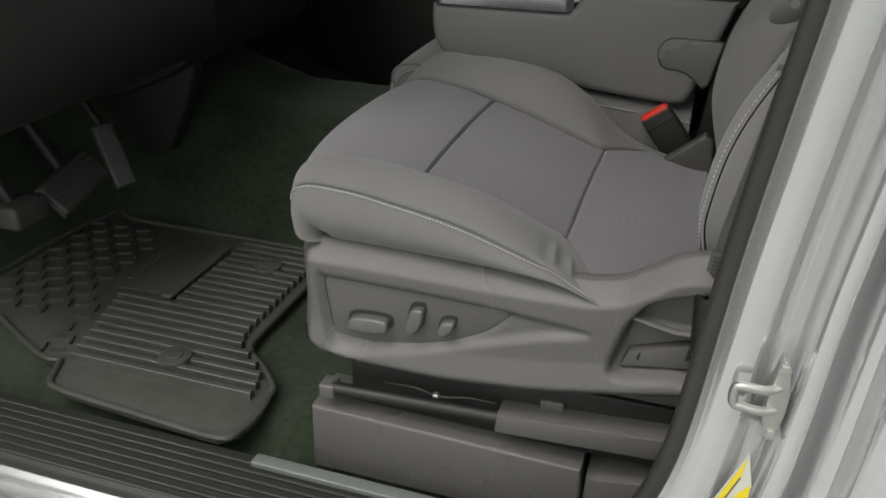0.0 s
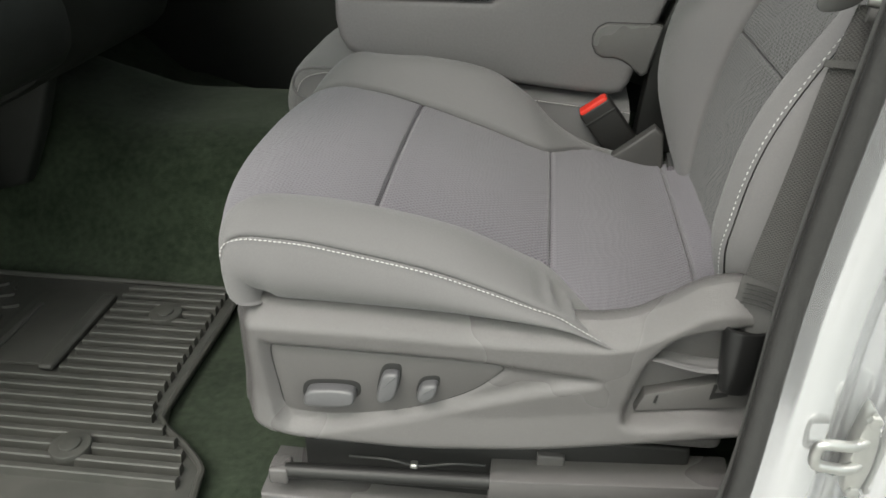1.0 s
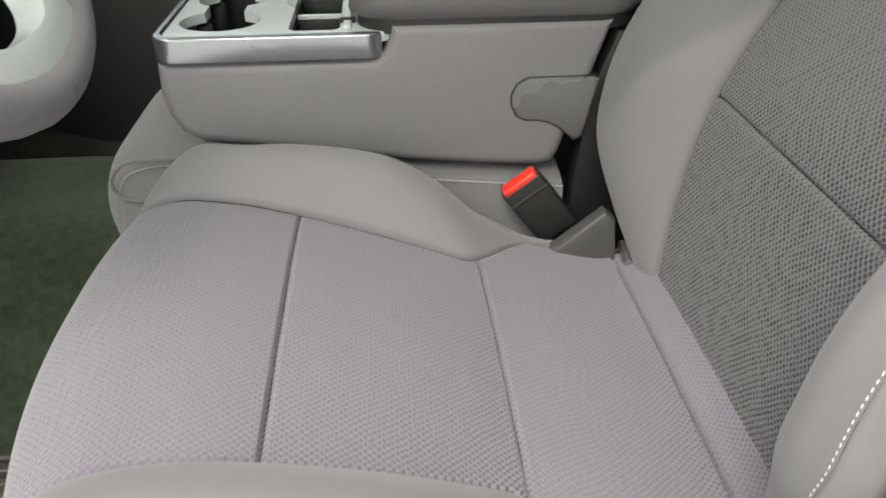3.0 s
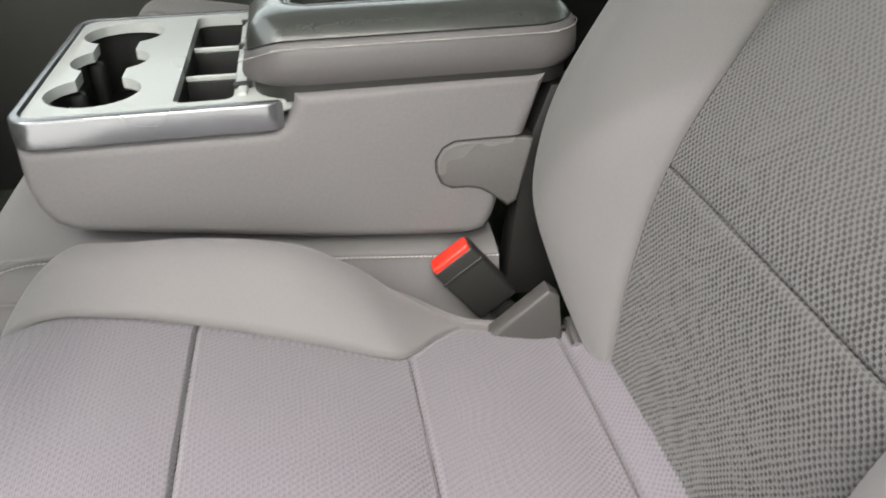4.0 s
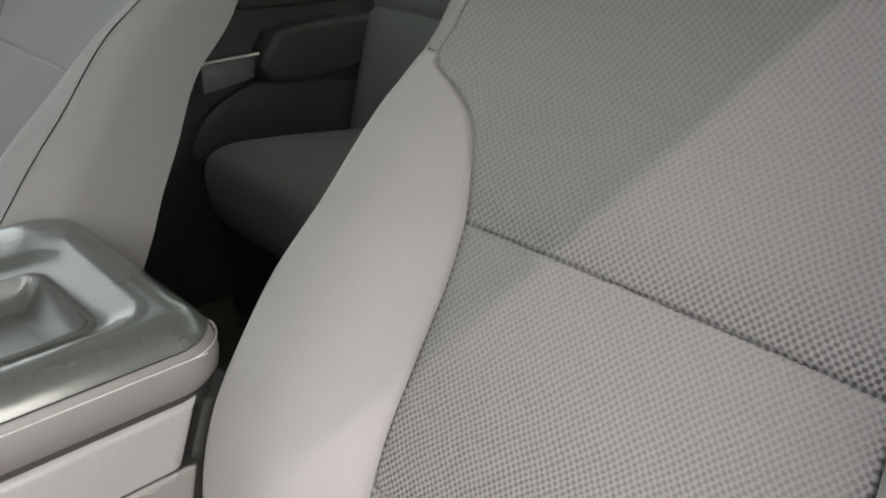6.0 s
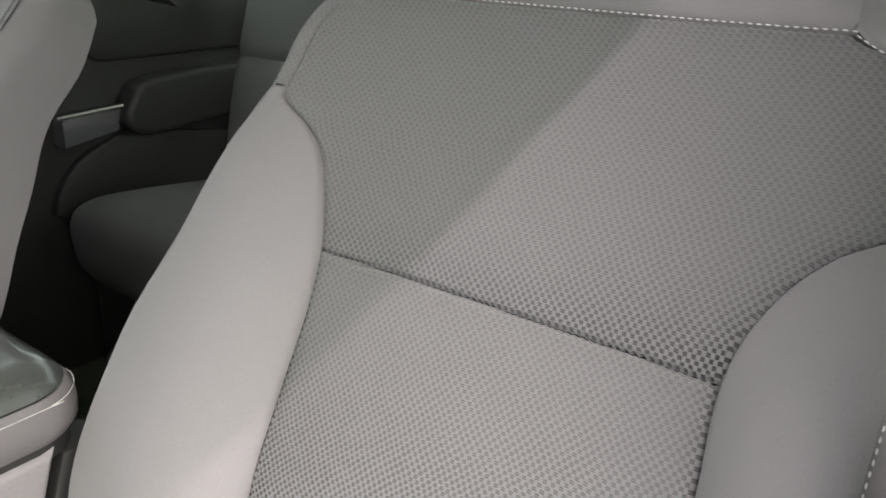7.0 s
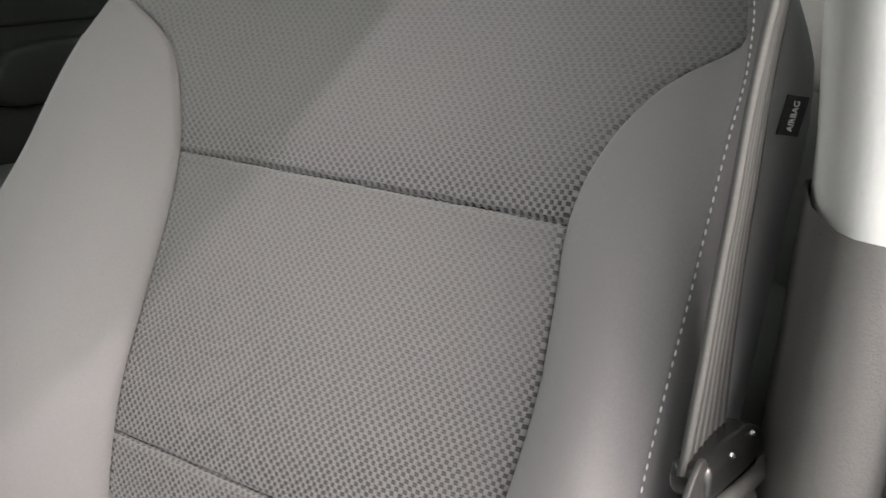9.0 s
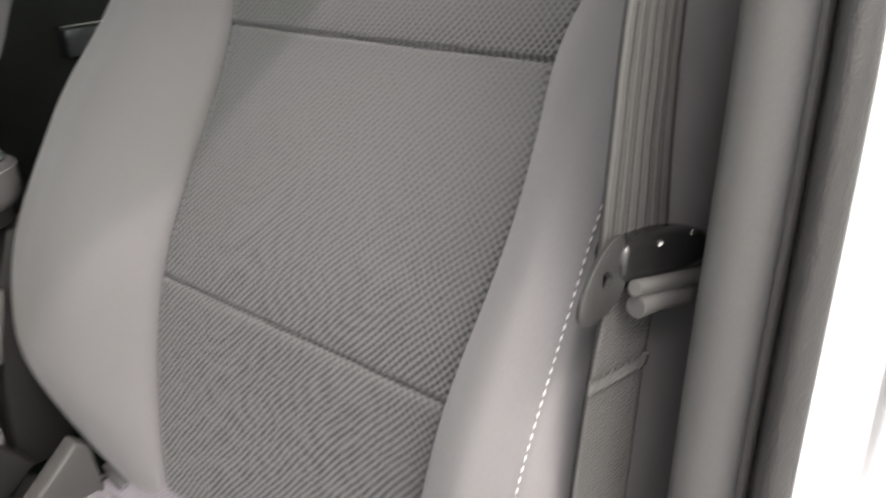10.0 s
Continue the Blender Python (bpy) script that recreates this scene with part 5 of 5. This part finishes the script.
brake = thing("brake_pedal", "dark brake pedal with ribbed rubber pad", "pedal")
pad = part("pedal_pad", rbox(-0.066, 0.066, -0.010, 0.006, -0.031, 0.031, 0.006), M_RUBBER, brake)
pad.matrix_basis = pedal_frame((-0.690, -0.020, 0.150), (-0.705, 0.112, 0.172), (0.75, -0.25, 0.62))
for k in range(5):
    part("pad_rib", rbox(-0.058, 0.058, -0.0145, -0.008, -0.025 + 0.0115 * k, -0.0205 + 0.0115 * k, 0.0015), M_RUBBER, pad)
part("pad_edge", rbox(-0.068, 0.068, -0.002, 0.008, -0.033, 0.033, 0.003), M_STEEL, pad, "steel pad rim")
part("pedal_arm", tube([(-0.712, 0.05, 0.165), (-0.80, 0.06, 0.28), (-0.88, 0.07, 0.45)], 0.010, 8), M_BLACK, brake)
gas = thing("accelerator_pedal", "dark accelerator pedal with a worn edge", "pedal")
gp = part("pedal_pad", rbox(-0.060, 0.060, -0.009, 0.009, -0.020, 0.020, 0.006), M_SHIELD, gas)
gp.matrix_basis = pedal_frame((-0.757, 0.200, 0.207), (-0.703, 0.178, 0.100), (0.75, -0.30, 0.60))
part("pedal_arm", tube([(-0.76, 0.205, 0.20), (-0.83, 0.21, 0.30), (-0.88, 0.21, 0.43)], 0.009, 8), M_BLACK, gas)
foot = thing("parking_brake_pedal", "small dark foot brake pedal", "pedal")
part("pedal_pad", rbox(-0.73, -0.68, -0.10, -0.03, 0.135, 0.175, 0.008), M_RUBBER, foot)
part("pedal_arm", tube([(-0.71, -0.07, 0.16), (-0.78, -0.08, 0.30), (-0.82, -0.08, 0.44)], 0.009, 8), M_BLACK, foot)

WHEEL = Matrix.Translation((-0.218, 0.0, 0.692)) @ Euler((0, radians(-28), 0)).to_matrix().to_4x4()
wheel = thing("steering_wheel", "grey leather steering wheel with silver spoke trim", "steering wheel")
ringpts = [WHEEL @ Vector((0, 0.188 * math.sin(2 * math.pi * k / 48), -0.188 * math.cos(2 * math.pi * k / 48))) for k in range(49)]
part("rim", tube(ringpts, 0.0165, 14, caps=False), M_VINYL, wheel, "grey leather rim")
hub = part("hub", prism(rounded([(-0.075, 0.03), (-0.06, -0.06), (0.0, -0.08), (0.06, -0.06), (0.075, 0.03), (0.0, 0.06)], 5), -0.03, 0.03, "x", 0.012, 3), M_SHIELD, wheel, "grey hub")
hub.matrix_basis = WHEEL
lower = part("lower_spoke", cut(prism(rounded([(-0.075, -0.045), (-0.085, -0.12), (-0.075, -0.17), (0.0, -0.185), (0.075, -0.17), (0.085, -0.12), (0.075, -0.045)], 5), -0.012, 0.012, "x", 0.005, 3), [prism(rounded([(-0.045, -0.09), (-0.055, -0.13), (-0.04, -0.15), (0.0, -0.155), (0.04, -0.15), (0.055, -0.13), (0.045, -0.09)], 5), -0.05, 0.05, "x")]), M_TRAY, wheel, "silver lower spoke")
lower.matrix_basis = WHEEL
for g in (-1, 1):
    sp = part("side_spoke", prism([(0.05 * g, -0.01), (0.18 * g, 0.0), (0.18 * g, 0.04), (0.05 * g, 0.035)], -0.01, 0.01, "x", 0.004), M_SHIELD, wheel)
    sp.matrix_basis = WHEEL
part("column", tube([(-0.25, 0, 0.675), (-0.62, 0, 0.555)], 0.045, 16), M_DASH, wheel, "dark steering column")

# ---- rear of the cabin ----
rear = thing("rear_bench", "dark grey cloth rear bench seat", "rear seat")


def bench_at(u, s):
    x, z = spline([(0, 0.80, 0.22), (0.1, 0.77, 0.28), (0.2, 0.768, 0.335), (0.3, 0.785, 0.375), (0.45, 0.84, 0.390), (1.0, 1.16, 0.36)], u)
    a = abs(s)
    return x + 0.035 * a**8 * max(0, 1 - u * 1.5), 0.452 + s * 0.70, z - 0.03 * a**14


part("bench_base", rbox(0.82, 1.3, -0.24, 1.14, 0.0, 0.26, 0.02), M_BLACK, rear, "dark bench base")
for lo, hi in ((-1.0, -0.22), (-0.22, 0.22), (0.22, 1.0)):
    patch("bench_cushion", bench_at, 0, 1, lo, hi, 26, 26, M_REAR, rear, "dark grey cloth cushion", deep=0.008, wide=0.01, groove=(0, 0, 1, 1))


def bench_back(v, s):
    return 1.14 + 0.32 * v * 0.6 - 0.02 * math.sin(math.pi * v), 0.452 + s * 0.70, 0.30 + 0.62 * v


for lo, hi in ((-1.0, -0.22), (-0.22, 0.22), (0.22, 1.0)):
    for v0, v1 in ((0, 0.48), (0.48, 1.0)):
        patch("bench_backrest", bench_back, v0, v1, lo, hi, 16, 20, M_REAR, rear, "dark grey cloth backrest", deep=0.008, wide=0.01, groove=(1, 1, 1, 1), puff=0.01)

rear_door = thing("rear_door", "dark rear door panel with armrest and bright handle", "car door", kind="structure")
part("door_card", rbox(0.60, 1.62, 1.225, 1.26, -0.02, 0.74, 0.008), M_DOOR, rear_door)
part("upper_card", prism(round_rect(0.90, 1.55, 0.60, 0.72, 0.05), 1.212, 1.228, "y", 0.008, 3), M_DOOR, rear_door, "raised upper door panel")
part("armrest", prism(rounded([(0.955, 0.485), (0.975, 0.538), (1.03, 0.566), (1.30, 0.575), (1.50, 0.58), (1.50, 0.50), (1.25, 0.475), (1.02, 0.455)], 4), 1.165, 1.228, "y", 0.012, 3), M_DOOR, rear_door, "dark armrest")
part("pull_handle", prism([(0.83, 0.515), (0.955, 0.518), (0.945, 0.472), (0.83, 0.455)], 1.185, 1.228, "y", 0.006), M_SILVERTRIM, rear_door, "bright pull handle")
part("handle_edge", tube([(0.82, 1.184, 0.514), (0.955, 1.184, 0.519)], 0.0055, 8), M_CHROME, rear_door)
part("door_pocket", prism(rounded([(0.84, 0.40), (0.93, 0.45), (1.02, 0.455), (1.30, 0.40), (1.30, 0.30), (0.84, 0.30)], 3), 1.205, 1.228, "y", 0.008), M_DOOR, rear_door, "moulded lower pocket")

open_door = thing("driver_door", "open driver's door with dark inner panel", "car door", kind="structure", at=(-1.16, -0.40, 0))
open_door.rotation_euler = (0, 0, radians(-4))
part("door_skin", prism(rounded([(0.0, -0.12), (-0.02, 0.3), (0.0, 0.70), (-0.5, 0.74), (-1.08, 0.76), (-1.12, 0.3), (-1.06, -0.10)], 2), -0.05, -0.02, "x", 0.008), M_PAINT, open_door, "silver outer skin")
part("door_card", prism(rounded([(-0.03, -0.08), (-0.04, 0.3), (-0.03, 0.68), (-0.5, 0.72), (-1.03, 0.74), (-1.06, 0.3), (-1.0, -0.06)], 2), -0.02, 0.02, "x", 0.01), M_DOOR, open_door, "dark inner panel")
part("door_armrest", prism([(-0.25, 0.40), (-0.30, 0.46), (-0.85, 0.50), (-0.90, 0.44), (-0.80, 0.38)], 0.0, 0.07, "x", 0.012, 3), M_DOOR, open_door, "dark armrest")

left_door = part("rear_door_left", rbox(0.50, 1.62, -0.345, -0.305, -0.02, 0.80, 0.008), M_DOOR)
tagged(left_door, "dark inner panel of the closed rear door", "car door", kind="structure")
front_door = part("passenger_door", rbox(-1.15, 0.47, 1.225, 1.27, -0.02, 0.72, 0.01), M_DOOR)
tagged(front_door, "dark passenger door panel", "car door", kind="structure")
pdr = part("passenger_pillar", prism([(0.47, -0.02), (0.60, -0.02), (0.66, 1.24), (0.50, 1.24)], 1.20, 1.29, "y", 0.01), M_PILLAR_LO)
tagged(pdr, "dark passenger side pillar", "pillar", kind="structure")

# shell of the cab
roof = part("ceiling", rbox(-0.45, 1.62, -0.33, 1.24, 1.24, 1.29, 0.02), M_HEADLINER)
tagged(roof, "pale cloth headliner", "headliner", kind="structure")
wall = part("wall_rear", rbox(1.56, 1.62, -0.345, 1.27, -0.05, 0.82, 0.01), M_DOOR)
tagged(wall, "dark rear cab wall", "wall", kind="structure")
for y0, y1 in ((-0.345, -0.29), (1.22, 1.27)):
    cp = part("corner_pillar", rbox(1.46, 1.62, y0, y1, 0.80, 1.25, 0.01), M_HEADLINER)
    tagged(cp, "pale rear corner pillar", "pillar", kind="structure")
for y in (-0.33, 1.24):
    ap = part("windscreen_pillar", tube([(-1.10, y, 0.86), (-0.45, y, 1.265)], 0.035, 10), M_PILLAR_UP)
    tagged(ap, "pale windscreen pillar", "pillar", kind="structure")
gl = link_mesh("windscreen", [(-1.10, -0.33, 0.87), (-1.10, 1.24, 0.87), (-0.45, 1.24, 1.265), (-0.45, -0.33, 1.265)], [(0, 1, 2, 3)], M_GLASS, smooth=False)
gl.visible_shadow = False
tagged(gl, "clear windscreen glass", "windscreen", kind="structure")
for nm, q in (("window_1", [(0.45, 1.25, 0.72), (-1.1, 1.25, 0.72), (-0.48, 1.25, 1.25), (0.50, 1.25, 1.25)]), ("window_2", [(1.50, 1.25, 0.74), (0.62, 1.25, 0.74), (0.66, 1.25, 1.25), (1.50, 1.25, 1.25)]), ("window_3", [(1.46, -0.33, 0.80), (0.52, -0.33, 0.80), (0.58, -0.33, 1.25), (1.46, -0.33, 1.25)]), ("window_4", [(1.60, -0.29, 0.82), (1.60, 1.22, 0.82), (1.60, 1.22, 1.25), (1.60, -0.29, 1.25)])):
    g = link_mesh(nm, q, [(0, 1, 2, 3)], M_GLASS if nm == "window_1" else M_PRIVACY, smooth=False)
    g.visible_shadow = False
    tagged(g, "clear side window glass", "window", kind="structure")
ground = link_mesh("ground", [(-60, -60, -0.62), (60, -60, -0.62), (60, 60, -0.62), (-60, 60, -0.62)], [(0, 1, 2, 3)], M_FLOOR, smooth=False)
tagged(ground, "pale concrete ground outside the truck", "ground", kind="structure")
